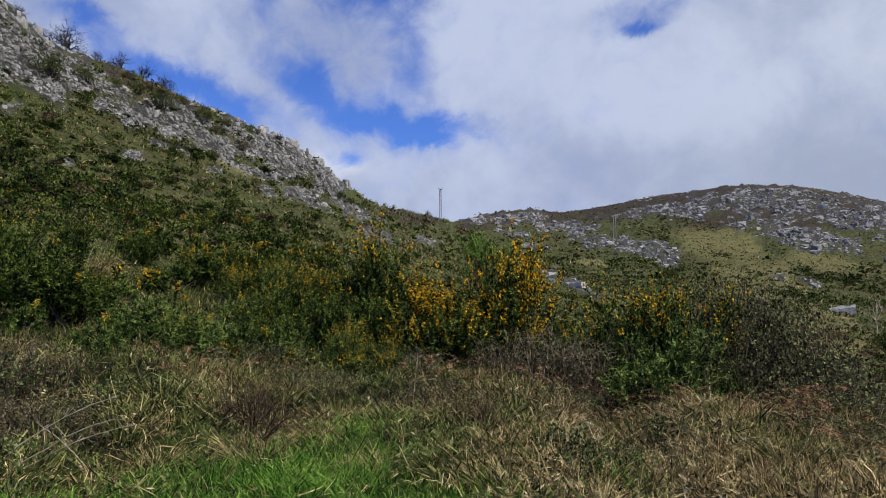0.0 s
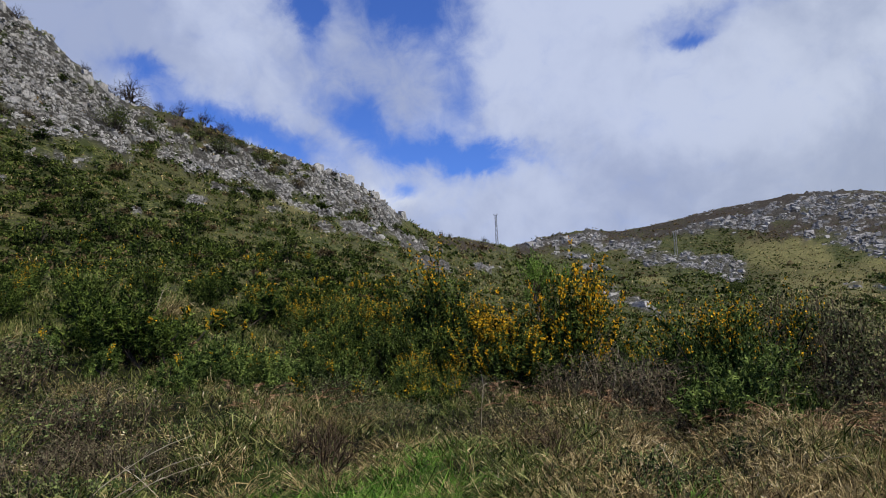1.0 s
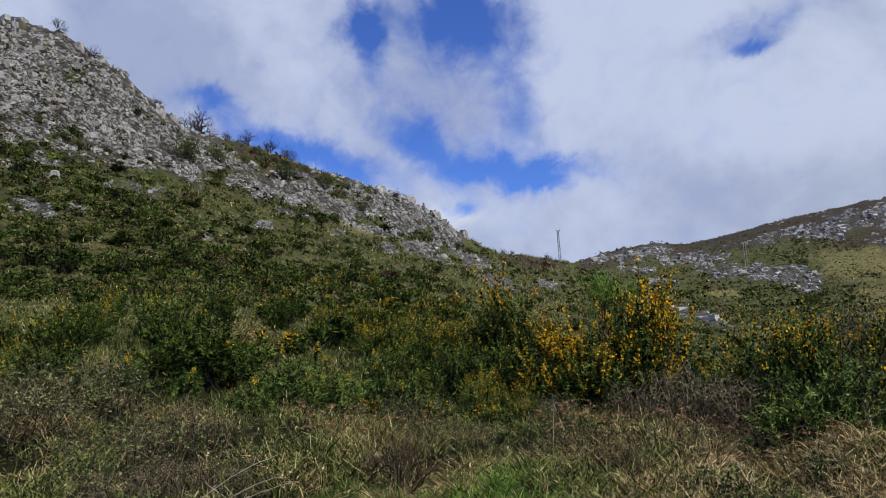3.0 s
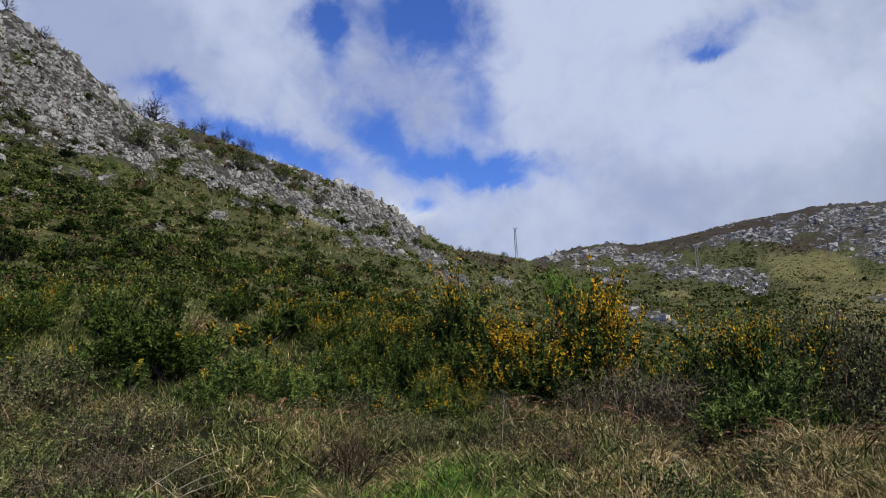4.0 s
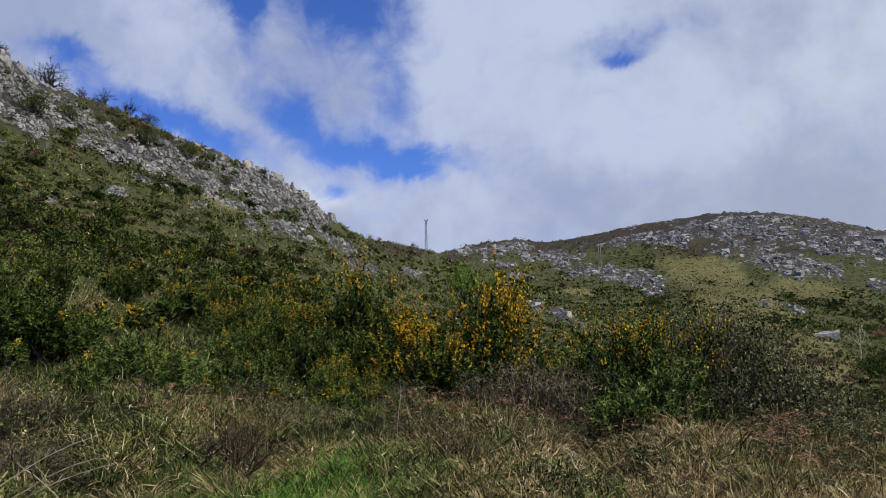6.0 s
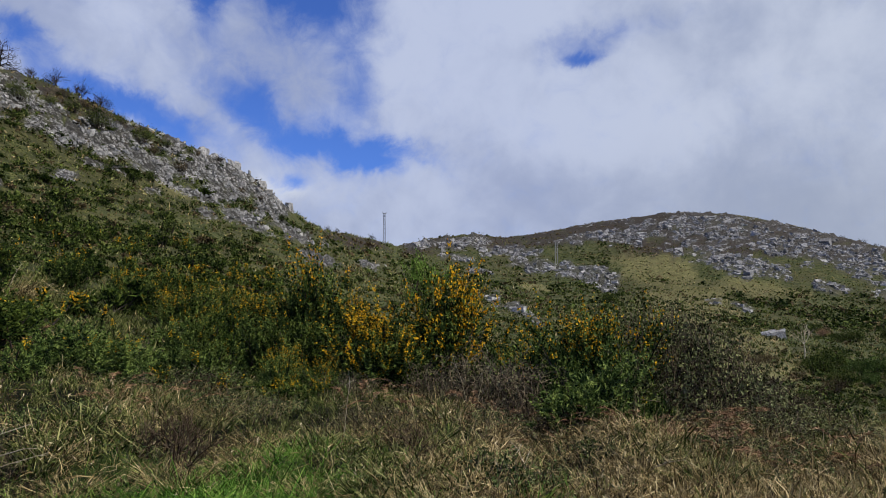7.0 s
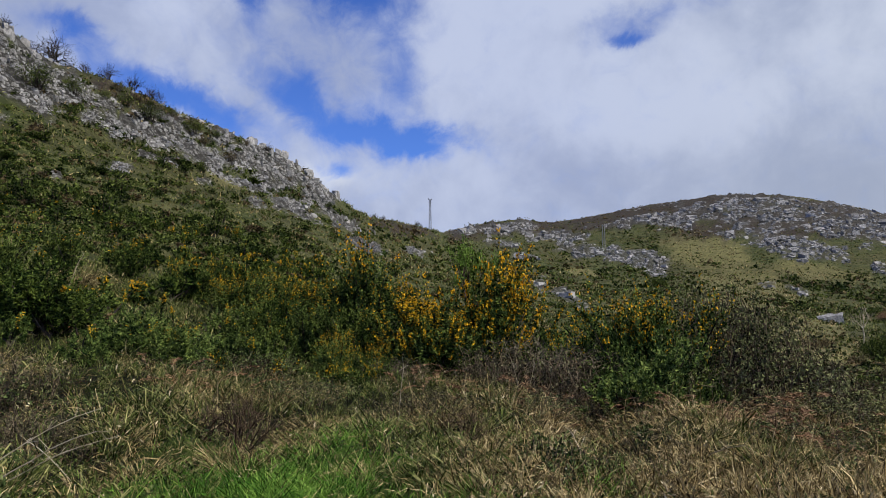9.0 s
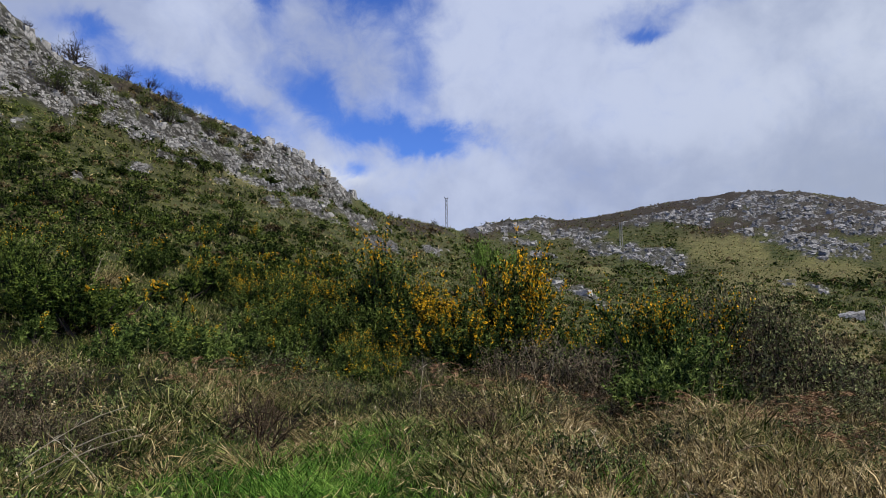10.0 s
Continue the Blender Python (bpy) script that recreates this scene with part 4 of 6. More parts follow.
# the bank of bushes close by: bearing, distance, turn, size
def bank():
    full = gorse("gorse_bush", 1, "gorse bush thick with yellow flowers among tall grass", flowered=0.20, height=2.2, reach=1.1, lobes=76, shoots=9, shards=30, spiky=0.35, blooms=32, upright=0.3)
    copies(full, rows_at([(-4.7, 14.2, 30, (1.08, 1.0, 1.34)), (-0.2, 13.6, 170, (1.0, 0.85, 0.88))]))
    tipped = gorse("gorse_bush", 31, "tall dark gorse bush tipped with orange flowers", flowered=0.12, height=2.3, reach=1.0, lobes=44, shoots=9, shards=30, spiky=0.35, blooms=14, upright=0.3)
    copies(tipped, rows_at([(5.2, 17.0, 250, (1.25, 1.2, 1.42)), (2.4, 16.4, 80, (0.7, 0.7, 0.95)), (8.6, 18.4, 20, (0.9, 0.9, 0.8)), (11.6, 18.8, 140, (0.8, 0.8, 0.6)), (14.8, 19.4, 310, (0.8, 0.8, 0.6))]))
    small_full = gorse("gorse_bush", 8, "low gorse bush crowded with yellow flowers", flowered=0.12, height=1.1, reach=0.7, lobes=18, spiky=0.3, blooms=12)
    copies(small_full, rows_at([(10.4, 12.4, 90, 0.7), (7.8, 12.2, 200, 0.65), (16.0, 12.9, 160, 0.6), (2.0, 13.6, 40, (0.9, 0.9, 0.75)), (5.8, 11.9, 20, 0.6), (4.4, 12.2, 130, 0.5)]))
    dotted = gorse("gorse_bush", 2, "dark green gorse bush dotted with yellow flowers", flowered=0.025, lobes=36, spiky=0.3, blooms=9)
    copies(dotted, rows_at([
        (12.2, 13.2, 260, (0.7, 0.6, 0.6)), (30.0, 19.5, 90, 0.9), (14.0, 19.5, 60, 0.8), (17.5, 21, 220, 0.75), (11.0, 18.0, 20, 0.85),
        (9.4, 14.6, 170, (0.75, 0.75, 0.85)), (6.2, 14.4, 300, (0.8, 0.8, 0.9)), (13.6, 15.4, 40, 0.7), (36.6, 17.0, 80, 0.7), (40.5, 17, 10, 0.6), (38.0, 13.6, 300, 0.6), (26.0, 23, 0, 0.8), (22.0, 24, 150, 0.8), (41.5, 12.6, 33, 0.6)]))
    bare = gorse("gorse_bush", 3, "dark green gorse bush without flowers", flowered=0.0, lobes=44, green=GORSE_DARK, spiky=0.1, upright=0.2)
    # the copy at bearing -13.4 stands in for shade at the broom's foot
    copies(bare, rows_at([(27.0, 13.9, 0, (1.15, 1.0, 0.92)), (29.8, 14.8, 140, (0.85, 0.85, 0.9)), (25.0, 14.8, 60, (0.7, 0.7, 0.62)), (12.4, 16.6, 200, 0.7), (-9.4, 14.6, 70, 0.6), (-13.4, 11.6, 20, (0.6, 0.5, 0.5)), (4.0, 14.2, 120, (0.7, 0.7, 0.72)), (35.5, 19.0, 20, 0.8), (44.0, 15.0, 20, 0.8)]))
    topped = gorse("broom_bush", 4, "green broom bush with yellow flowers at its top", category="broom bush", green=BROOM_GREEN, flowered=0.13, height=2.1, reach=1.2, lobes=54, shoots=10, shards=30, shard=0.088, spiky=0.35, blooms=13)
    copies(topped, rows_at([(-14.4, 12.4, 0, (0.88, 0.85, 1.08)), (-17.4, 12.2, 110, (0.88, 0.85, 1.10)), (-11.0, 14.4, 200, 0.62), (19.8, 13.0, 50, (0.72, 0.7, 0.42)), (7.4, 13.6, 80, 0.5), (-19.6, 12.9, 260, 0.72), (4.6, 13.0, 10, 0.42)]))
    plain = gorse("broom_bush", 24, "feathery mid-green broom bush without flowers", category="broom bush", green=BROOM_GREEN, flowered=0.0, height=1.5, reach=1.1, lobes=40, shoots=10, shards=30, shard=0.088, spiky=0.3, upright=0.2)
    copies(plain, rows_at([(-16.4, 10.6, 0, (0.95, 0.75, 0.95)), (-18.6, 11.3, 140, (0.7, 0.7, 0.9)), (22.4, 12.6, 60, (0.9, 0.8, 0.78)), (19.0, 12.8, 200, (0.9, 0.8, 0.80)), (15.2, 13.4, 20, (0.55, 0.55, 0.6))]))
    sparse = gorse("gorse_bush", 5, "straggling gorse bush with orange-yellow flower spikes", flowered=0.05, height=2.3, reach=0.85, lobes=34, spiky=0.35, blooms=12)
    copies(sparse, rows_at([(4.2, 17.4, 0, (1.1, 1.1, 1.22)), (1.4, 16.2, 120, (1.0, 1.0, 0.95)), (6.8, 17.4, 240, 0.85), (10.0, 20.5, 50, 0.85), (13.0, 21.5, 130, 0.8), (16.0, 25.0, 10, 0.75), (19.0, 22.5, 200, 0.65), (8.2, 20.0, 20, 0.85), (11.6, 23.0, 70, 0.85), (31.0, 21.5, 20, 0.7), (33.6, 23.0, 160, 0.7), (37.6, 14.4, 60, 0.4), (40.0, 15.0, 200, 0.45), (34.6, 20.0, 250, 0.6)]))
    tangle = bramble("bramble_thicket", 6, "purplish-brown bare bramble tangle with few leaves", leafy=1200, leaf_mat=BRAMBLE_GREY)
    copies(tangle, rows_at([(-8.0, 11.8, 0, (0.9, 0.9, 1.0)), (-10.8, 11.2, 120, (0.9, 0.8, 0.95)), (-24.6, 13.0, 100, (1.0, 0.9, 1.0)), (-5.6, 12.4, 60, 0.7), (0.4, 9.0, 100, (0.5, 0.5, 0.4)), (2.6, 12.4, 200, 0.45), (-12.6, 10.8, 20, (0.8, 0.8, 0.55)), (30.0, 10.0, 220, (0.62, 0.6, 0.75)), (29.6, 8.2, 10, (0.5, 0.5, 0.5)), (26.6, 8.4, 130, (0.45, 0.45, 0.42)), (33.0, 8.0, 250, (0.5, 0.5, 0.5))]))
    tall = bramble("bramble_thicket", 16, "tall grey-brown bramble thicket with sparse small leaves", reach=1.25, height=2.05, canes=130, leafy=3800, leaf_mat=SAGE_LEAF)
    copies(tall, rows_at([(-20.8, 12.9, 300, (0.95, 0.9, 1.0)), (-23.0, 12.9, 120, (0.9, 0.85, 0.95)), (-18.6, 13.6, 40, (0.8, 0.8, 0.98))]))
    twiggy = tree("twig_bush", 9, "small bare dark brown twiggy bush in the grass", 0.72, 1.25, bark=BUSH_TWIG, category="bush", group="twiggy bushes", trunks=3, forks=4, clear=0.34, girth=0.022)
    copies(twiggy, rows_at([(16.4, 7.9, 30, (1.5, 1.5, 1.7)), (14.2, 9.0, 100, 0.9), (-1.0, 8.4, 10, (1.3, 1.3, 0.9))]))
    fresh = gorse("broom_bush", 15, "low fresh green broom bush among the grass", category="broom bush", green=BROOM_GREEN, flowered=0.03, height=0.9, reach=0.8, lobes=16, shoots=8, shards=26, shard=0.086, spiky=0.35)
    copies(fresh, rows_at([(24.4, 11.6, 0, 0.75), (17.6, 12.8, 80, 0.8), (12.8, 13.0, 140, 0.8), (29.2, 13.2, 250, 0.7), (33.0, 13.8, 10, 0.9), (35.6, 12.6, 120, 0.8),
                           (38.6, 13.6, 60, 0.9), (41.4, 13.0, 320, 0.8), (14.8, 16.2, 20, 1.0), (3.4, 12.4, 130, 0.5), (-1.8, 11.6, 70, 0.3), (-9.6, 13.6, 0, (0.8, 0.7, 1.0)), (-20.6, 11.4, 30, (0.6, 0.6, 0.8))]))
    sage = bramble("bramble_thicket", 17, "sage-green bramble tangle with pale leaf tips", leafy=2000, leaf_mat=SAGE_LEAF)
    copies(sage, rows_at([(-20.6, 12.0, 0, (0.9, 0.8, 1.1)), (-23.4, 12.2, 90, (0.9, 0.9, 1.1)), (-25.8, 12.4, 200, (0.9, 0.9, 0.95)), (-28.4, 12.2, 20, (1.0, 0.9, 0.62)), (-32.0, 11.8, 140, (1.1, 0.9, 0.34)),
                          (-26.8, 10.8, 300, (0.7, 0.6, 0.4)), (-22.8, 9.8, 10, (0.5, 0.4, 0.3)), (37.6, 11.4, 80, (0.8, 0.7, 0.7)), (40.6, 11.0, 10, (0.8, 0.7, 0.7))]))
    leafy = bramble("bramble_thicket", 7, "green-leaved bramble tangle among dead grass", leafy=1700)
    copies(leafy, rows_at([
        (-14.5, 7.6, 230, (0.45, 0.4, 0.3)), (33.0, 9.8, 0, (0.8, 0.7, 0.6)), 
        (14.0, 12.2, 0, (0.8, 0.7, 0.5)), (10.4, 10.6, 40, (0.6, 0.5, 0.35)), (37.0, 12.5, 60, (1.0, 1.0, 0.7)), (-26.4, 9.6, 120, (0.8, 0.6, 0.42)), (-7.6, 9.6, 200, (0.5, 0.5, 0.3))]))


bank()


def sprays():
    """Leafy bramble sprays close by, and single flowering gorse shoots."""
    gen = np.random.default_rng(77)
    root = thing("bramble_spray", "leafy green bramble spray with dark arching canes", "bramble", "bramble sprays in the grass")
    wood, leaf = Soup(), Soup()
    main = shoot_paths(gen, 20, 0.2, 0.42, 0.46, sway=0.1, points=7)
    main[:, -1] -= [0, 0, 0.12]
    tubes(wood, main, np.linspace(0.006, 0.003, 7)[None].repeat(20, 0))
    w = gen.integers(0, 20, 420)
    p, d = along(main, w, gen.uniform(0.25, 1, 420))
    way = unit(strew(gen, 420) + [0, 0, 0.25])
    leaves(leaf, gen, p + way * 0.03, way, gen.uniform(0.025, 0.055, 420), gen.uniform(0.018, 0.036, 420))
    part("tangle", wood.mesh("spray_tangle", DARK_WOOD), root, kind="stuff")
    part("foliage", leaf.mesh("spray_foliage", BRAMBLE_LEAF), root, kind="stuff")
    copies(root, rows_at([(-8.2, 7.2, 0, 1.0), (-10.6, 6.7, 120, 1.0), (-12.4, 7.0, 40, 0.8), (-1.5, 7.7, 200, 0.65), (29.6, 7.3, 300, 0.9), (-22.0, 8.0, 90, 0.55), (-25.5, 7.4, 200, 0.55),
                          (33.5, 7.6, 20, 1.0), (36.5, 8.4, 100, 1.0), (26.6, 8.6, 160, 0.8), (-6.0, 9.0, 50, 0.7), (9.0, 9.2, 230, 0.5), (13.0, 7.8, 130, 0.45), (-16.0, 8.6, 10, 0.9), (-18.4, 7.4, 75, 0.7), (-28.0, 8.2, 310, 0.9), (-24.0, 9.4, 140, 1.0), (-3.0, 10.2, 20, 0.8), (20.0, 9.6, 250, 0.9), (24.0, 9.2, 30, 0.8), (6.0, 10.8, 100, 0.8), (12.6, 10.6, 190, 0.9)]))
    shoot = thing("gorse_shoot", "single tall gorse shoot topped with orange-yellow flowers", "gorse shoot", "single gorse shoots")
    wood, leaf, bloom = Soup(), Soup(), Soup()
    u = np.linspace(0, 1, 6)[:, None]
    path = u * np.array([[0.08, 0.02, 1.25]]) + u ** 2 * np.array([[0.1, 0, 0]])
    tubes(wood, path[None], np.linspace(0.010, 0.004, 6)[None], 5)
    q, d = along(path[None], np.zeros(260, int), gen.uniform(0.3, 1, 260))
    needles(leaf, gen, q, unit(d + strew(gen, 260)), gen.uniform(0.05, 0.1, 260), gen.uniform(0.012, 0.024, 260))
    q, d = along(path[None], np.zeros(46, int), gen.uniform(0.9, 1, 46))
    leaves(bloom, gen, q + gen.normal(size=(46, 3)) * 0.016, strew(gen, 46), gen.uniform(0.02, 0.036, 46), gen.uniform(0.014, 0.028, 46))
    part("stem", wood.mesh("shoot_stem", DARK_WOOD), shoot)
    part("foliage", leaf.mesh("shoot_foliage", GORSE_GREEN), shoot, kind="stuff")
    part("blossom", bloom.mesh("shoot_blossom", FLOWER), shoot, "orange-yellow flowers", "stuff")
    copies(shoot, rows_at([(20.2, 12.9, 0, 0.95), (18.6, 13.1, 150, 0.8), (22.6, 13.0, 60, 0.85), (25.0, 13.6, 200, (1.6, 1.6, 0.8)), (15.6, 13.4, 30, 0.7)]))


sprays()


def tussocks():
    """Large grass tussocks that stand out from the rest."""
    gen = np.random.default_rng(55)
    kinds = []
    for mat, label, tall in ((DRY_GRASS, "fountain-shaped tussock of straw-coloured dead grass", 0.42), (OLIVE_GRASS, "tussock of olive-green grass with pale tips", 0.40), (DRY_GRASS, "matted low tussock of brown dead grass", 0.28)):
        soup = Soup()
        n = 170
        t, out = gen.uniform(0, 2 * math.pi, n), np.sqrt(gen.uniform(0, 1, n))
        spread = np.stack([np.cos(t) * out, np.sin(t) * out, np.zeros(n)], 1)
        way = unit(spread * 0.8 + gen.normal(size=(n, 3)) * 0.2 + [0, 0, 0.85])
        blades(soup, gen, spread * 0.16, way, gen.uniform(0.5, 1.15, n) * tall * 0.85, gen.lognormal(-5.25, 0.3, n), gen.uniform(0.7, 2.0, n))
        kinds.append(single("grass_tussock", soup.mesh("grass_tussock", mat), label, "grass tussock", "grass tussocks"))
    rows = [[(25.2, 20.5, 2.0), (24.6, 20.2, 1.6), (13.8, 7.3, 1.1), (15.0, 7.6, 1.0), (4.2, 6.9, 0.9), (6.5, 9.2, 1.0), (5.2, 9.6, 1.0), (7.8, 9.1, 0.9), (8.8, 9.6, 1.0), (10.4, 9.4, 0.9), (5.4, 7.2, 0.8), (21.0, 7.4, 1.0), (9.0, 7.8, 1.0), (-0.4, 8.8, 1.3), (1.0, 9.4, 1.0), (8.6, 11.2, 1.2), (-9.0, 9.6, 1.1), (-13.6, 9.0, 1.2), (-19.0, 9.4, 1.2), (-23.5, 8.4, 1.2), (-28.0, 8.8, 1.3)], [], []]
    for _ in range(64):
        az, r = float(gen.uniform(-34, 42)), float(7.2 * (12.5 / 7.2) ** gen.uniform(0, 1))
        if 0 < az < 24 and r < 8.2:
            r += 2.6
        k = int(gen.choice(3, p=[0.35, 0.4, 0.25] if az > 0 else [0.5, 0.15, 0.35]))
        rows[k].append((az, r, float(gen.uniform(0.7, 1.25))))
    for ob, table in zip(kinds, rows):
        copies(ob, rows_at([(a, r, float(gen.uniform(0, 360)), s) for a, r, s in table]))


tussocks()


def lower_slope():
    """Gorse and scrub on the rising ground just behind the bank."""
    gen = np.random.default_rng(19)
    kinds = [gorse("gorse_shrub", 12, "young gorse shrub with a few yellow flowers", category="gorse shrub", flowered=0.06, height=1.0, reach=0.75, lobes=12, shoots=7, shards=12, shard=0.13, group="gorse shrubs on the slope"),
             gorse("gorse_shrub", 13, "dark green gorse shrub without flowers", category="gorse shrub", flowered=0.0, green=GORSE_DARK, height=0.9, reach=0.8, lobes=12, shoots=7, shards=12, shard=0.13, group="gorse shrubs on the slope"),
             gorse("gorse_shrub", 14, "low gorse shrub speckled with orange-yellow flowers", category="gorse shrub", flowered=0.18, height=0.9, reach=0.7, lobes=12, shoots=7, shards=12, shard=0.13, group="gorse shrubs on the slope")]
    rows = [[], [], []]
    for _ in range(92):
        az = gen.uniform(2, 46)
        r = float(gen.uniform(17, 42))
        if az > 24 and gen.random() < 0.35:
            continue
        bright = float(np.clip(0.55 - abs(az - 12) / 30, 0.05, 0.5)) * (1.0 if r < 30 else 0.5)
        k = int(gen.choice(3, p=[0.48, 0.50 - bright * 0.8, 0.02 + bright * 0.8]))
        s = float(gen.uniform(0.7, 1.35))
        rows[k].append((spot(az, r)[0] - [0, 0, 0.05], float(gen.uniform(0, 360)), (s, s, s * float(gen.uniform(0.75, 1.15)))))
    for _ in range(46):
        az, r = gen.uniform(3, 19), float(gen.uniform(24, 52))
        k = int(gen.choice(3, p=[0.4, 0.25, 0.35]))
        s = float(gen.uniform(0.7, 1.2))
        rows[k].append((spot(az, r)[0] - [0, 0, 0.05], float(gen.uniform(0, 360)), (s, s, s * float(gen.uniform(0.75, 1.1)))))
    for _ in range(18):
        az, r = gen.uniform(-36, 1), float(gen.uniform(17, 36))
        s = float(gen.uniform(0.6, 1.1))
        rows[1].append((spot(az, r)[0] - [0, 0, 0.05], float(gen.uniform(0, 360)), s))
    for ob, table in zip(kinds, rows):
        copies(ob, table)
    # large dark bushes that stand out on the slope: bearing, upward angle, breadth for each metre of distance
    dark = gorse("gorse_bush", 33, "large rounded dark green gorse bush on the slope", flowered=0.0, green=GORSE_DARK, lobes=30, shoots=7, shards=16, shard=0.15, spiky=0.1, upright=0.2, group="dark gorse bushes on the slope")
    big = []
    for az, up, wide in ((31.2, 7.4, 0.03), (27.4, 7.3, 0.02), (18.6, 10.3, 0.02), (32.9, 8.7, 0.03), (24.2, 9.7, 0.02), (33.1, 14.2, 0.02), (34.4, 12.6, 0.02), (28.0, 11.8, 0.02), (23.1, 8.3, 0.02), (29.8, 10.2, 0.02), (16.2, 7.4, 0.02), (13.6, 9.5, 0.02), (26.2, 13.1, 0.01), (20.2, 13.3, 0.01), (38.8, 6.7, 0.03), (35.7, 9.0, 0.02)):
        far = float(place(az, up)[0])
        big.append((spot(az, far)[0] - [0, 0, 0.1], az * 67.0, (wide * far, wide * far, wide * far * 0.42)))
    copies(dark, big)


lower_slope()


# thick dark scrub in the valley: bearing, upward angle, half widths, tilt
THICKETS = [(-29.0, 1.1, 4.2, 0.45, 13), (-33.2, 0.3, 4.0, 0.9, 10), (-32.5, 2.0, 4.5, 0.45, 6), (-26.0, 0.2, 2.4, 0.3, 10), (-35.5, 1.2, 2.5, 0.8, 8), (-30.5, -0.3, 2.0, 0.4, 8), (-19.0, 5.6, 1.6, 0.5, 10), (-20.5, 3.2, 1.0, 0.2, 10)]


def slope_shrubs():
    """Scrub on the hill slopes: the nearest as things, the rest as one piece of stuff."""
    gen = np.random.default_rng(21)
    kinds = [shrub("shrub", 40, "dark green gorse shrub on the hill slope", SCRUB_LEAF), shrub("shrub", 41, "low dark green shrub on the hill slope", SHRUB_LEAF, height=0.7, reach=0.85),
             shrub("shrub", 42, "brownish heather shrub on the hill slope", BROWN_SHRUB, height=0.6, reach=0.7)]
    def look_over(n, low, high, down, over):
        return gen.uniform(low, high, n), gen.uniform(down, over, n)

    groups = [look_over(24000, 0, 46, -2, 23), look_over(9000, -20, 0, -4, 7.5), look_over(20000, -38, -16, -5, 8.2)]
    rim = gen.uniform(-38, -1, 1300)
    groups.append((rim, np.interp(rim, np.array(BROW_AT)[::-1], np.array(BROW_UP)[::-1]) - gen.uniform(0.06, 0.42, 1300)))
    az, up = (np.concatenate(q) for q in zip(*groups))
    edge = np.arange(len(az)) >= len(az) - 1300
    top = np.interp(az, np.array(BROW_AT)[::-1], np.array(BROW_UP)[::-1])
    ok = up < top - 0.05
    az, up, edge = az[ok], up[ok], edge[ok]
    r = place(az, up)
    r = np.where(edge, np.interp(az, BEARING[::-1], BROW_FAR[::-1]) * gen.uniform(0.84, 1.0, len(r)), r)
    p = spot(az, r)
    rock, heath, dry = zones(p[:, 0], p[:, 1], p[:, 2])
    clump = fbm(az * 0.8, up * 1.7, 50, 4)
    left = smooth(az, -20, -16)
    chance = (0.36 + 0.7 * smooth(clump, 0.43, 0.55)) * (0.75 + 0.25 * left) * (1 - np.where(az < -2, 0.55, 0.90) * rock) * (1 - 0.6 * dry)
    chance = np.where((az < -1) & (az > -19), np.maximum(chance, 0.5 * (1 - 0.9 * rock) * (1 - 0.8 * dry)), chance)
    chance = np.maximum(chance, 0.7 * heath * (az < 0) * (1 - 0.95 * rock))
    chance = np.maximum(chance, 0.34 * (az < -16) * (1 - 0.9 * rock))
    thick = smooth(patches(THICKETS, az, up, (fbm(az * 0.9, up * 2.0, 52, 4) - 0.5) * 1.6), 0.0, 0.25)
    chance = np.maximum(chance, 1.0 * thick)
    chance = np.maximum(chance, 0.5 * (az < -29.5) * smooth(-up, 0.9, 1.6))
    chance = np.where((az < -21.5) & (az > -30.5) & (up < -0.9), chance * 0.3, chance)
    chance = np.where(edge, 1.0, chance)
    keep = (chance > gen.uniform(0, 1, len(r))) & (r > 29) & (r < 470)
    p, r, az, up, heath = p[keep], r[keep], az[keep], up[keep], np.maximum(heath, edge * 0.7)[keep]
    order = np.argsort(r)
    p, r, az, heath = p[order], r[order], az[order], heath[order]
    rows = [[], [], []]
    chosen = np.zeros(len(p), bool)
    chosen[gen.permutation(np.where((r > 36) & (r < 110) & (az > -2))[0])[:200]] = True
    for i in np.where(chosen)[0]:
        k = int(gen.choice(3, p=[0.55, 0.33, 0.12]))
        s = float(gen.uniform(0.5, 1.2))
        rows[k].append((p[i] - [0, 0, 0.06], float(gen.uniform(0, 360)), (s * 1.1, s, s * float(gen.uniform(0.7, 1.1)))))
    for ob, table in zip(kinds, rows):
        copies(ob, table)
    far = {"green": Soup(), "brown": Soup()}
    p, r, heath, azf = p[~chosen], r[~chosen], heath[~chosen], az[~chosen]
    bare = zones(p[:, 0], p[:, 1], p[:, 2])[0]
    size = gen.lognormal(-0.68, 0.52, len(p)) * np.clip(r / 95, 0.62, 2.0) * np.where(azf < -17, np.where(r < 110, 0.8, np.where(r < 260, 0.52, 0.42)), np.where(azf < -1, 0.85, 1.0))
    up = np.degrees(np.arctan2(p[:, 2] - EYE, r))
    size = size * (1 - 0.45 * bare * (azf < -2)) * (1 + 0.9 * smooth(patches(THICKETS, azf, up, 0.0), -0.1, 0.3))
    size = np.where((azf < 0) & (r > 230), size * 0.6, size)
    brown = gen.uniform(size=len(p)) < 0.16 + 0.8 * heath
    for key, m, per in (("green", ~brown & (r > 150), 15), ("brown", brown & (r > 150), 15), ("green", ~brown & (r > 65) & (r <= 150), 24), ("brown", brown & (r > 65) & (r <= 150), 20), ("green", ~brown & (r <= 65), 56), ("brown", brown & (r <= 65), 44)):
        c = np.repeat(p[m], per, 0)
        s = np.repeat(size[m], per)[:, None]
        k = len(c)
        out = unit(gen.normal(size=(k, 3)) * [1, 1, 0.8] + [0, 0, 0.5])
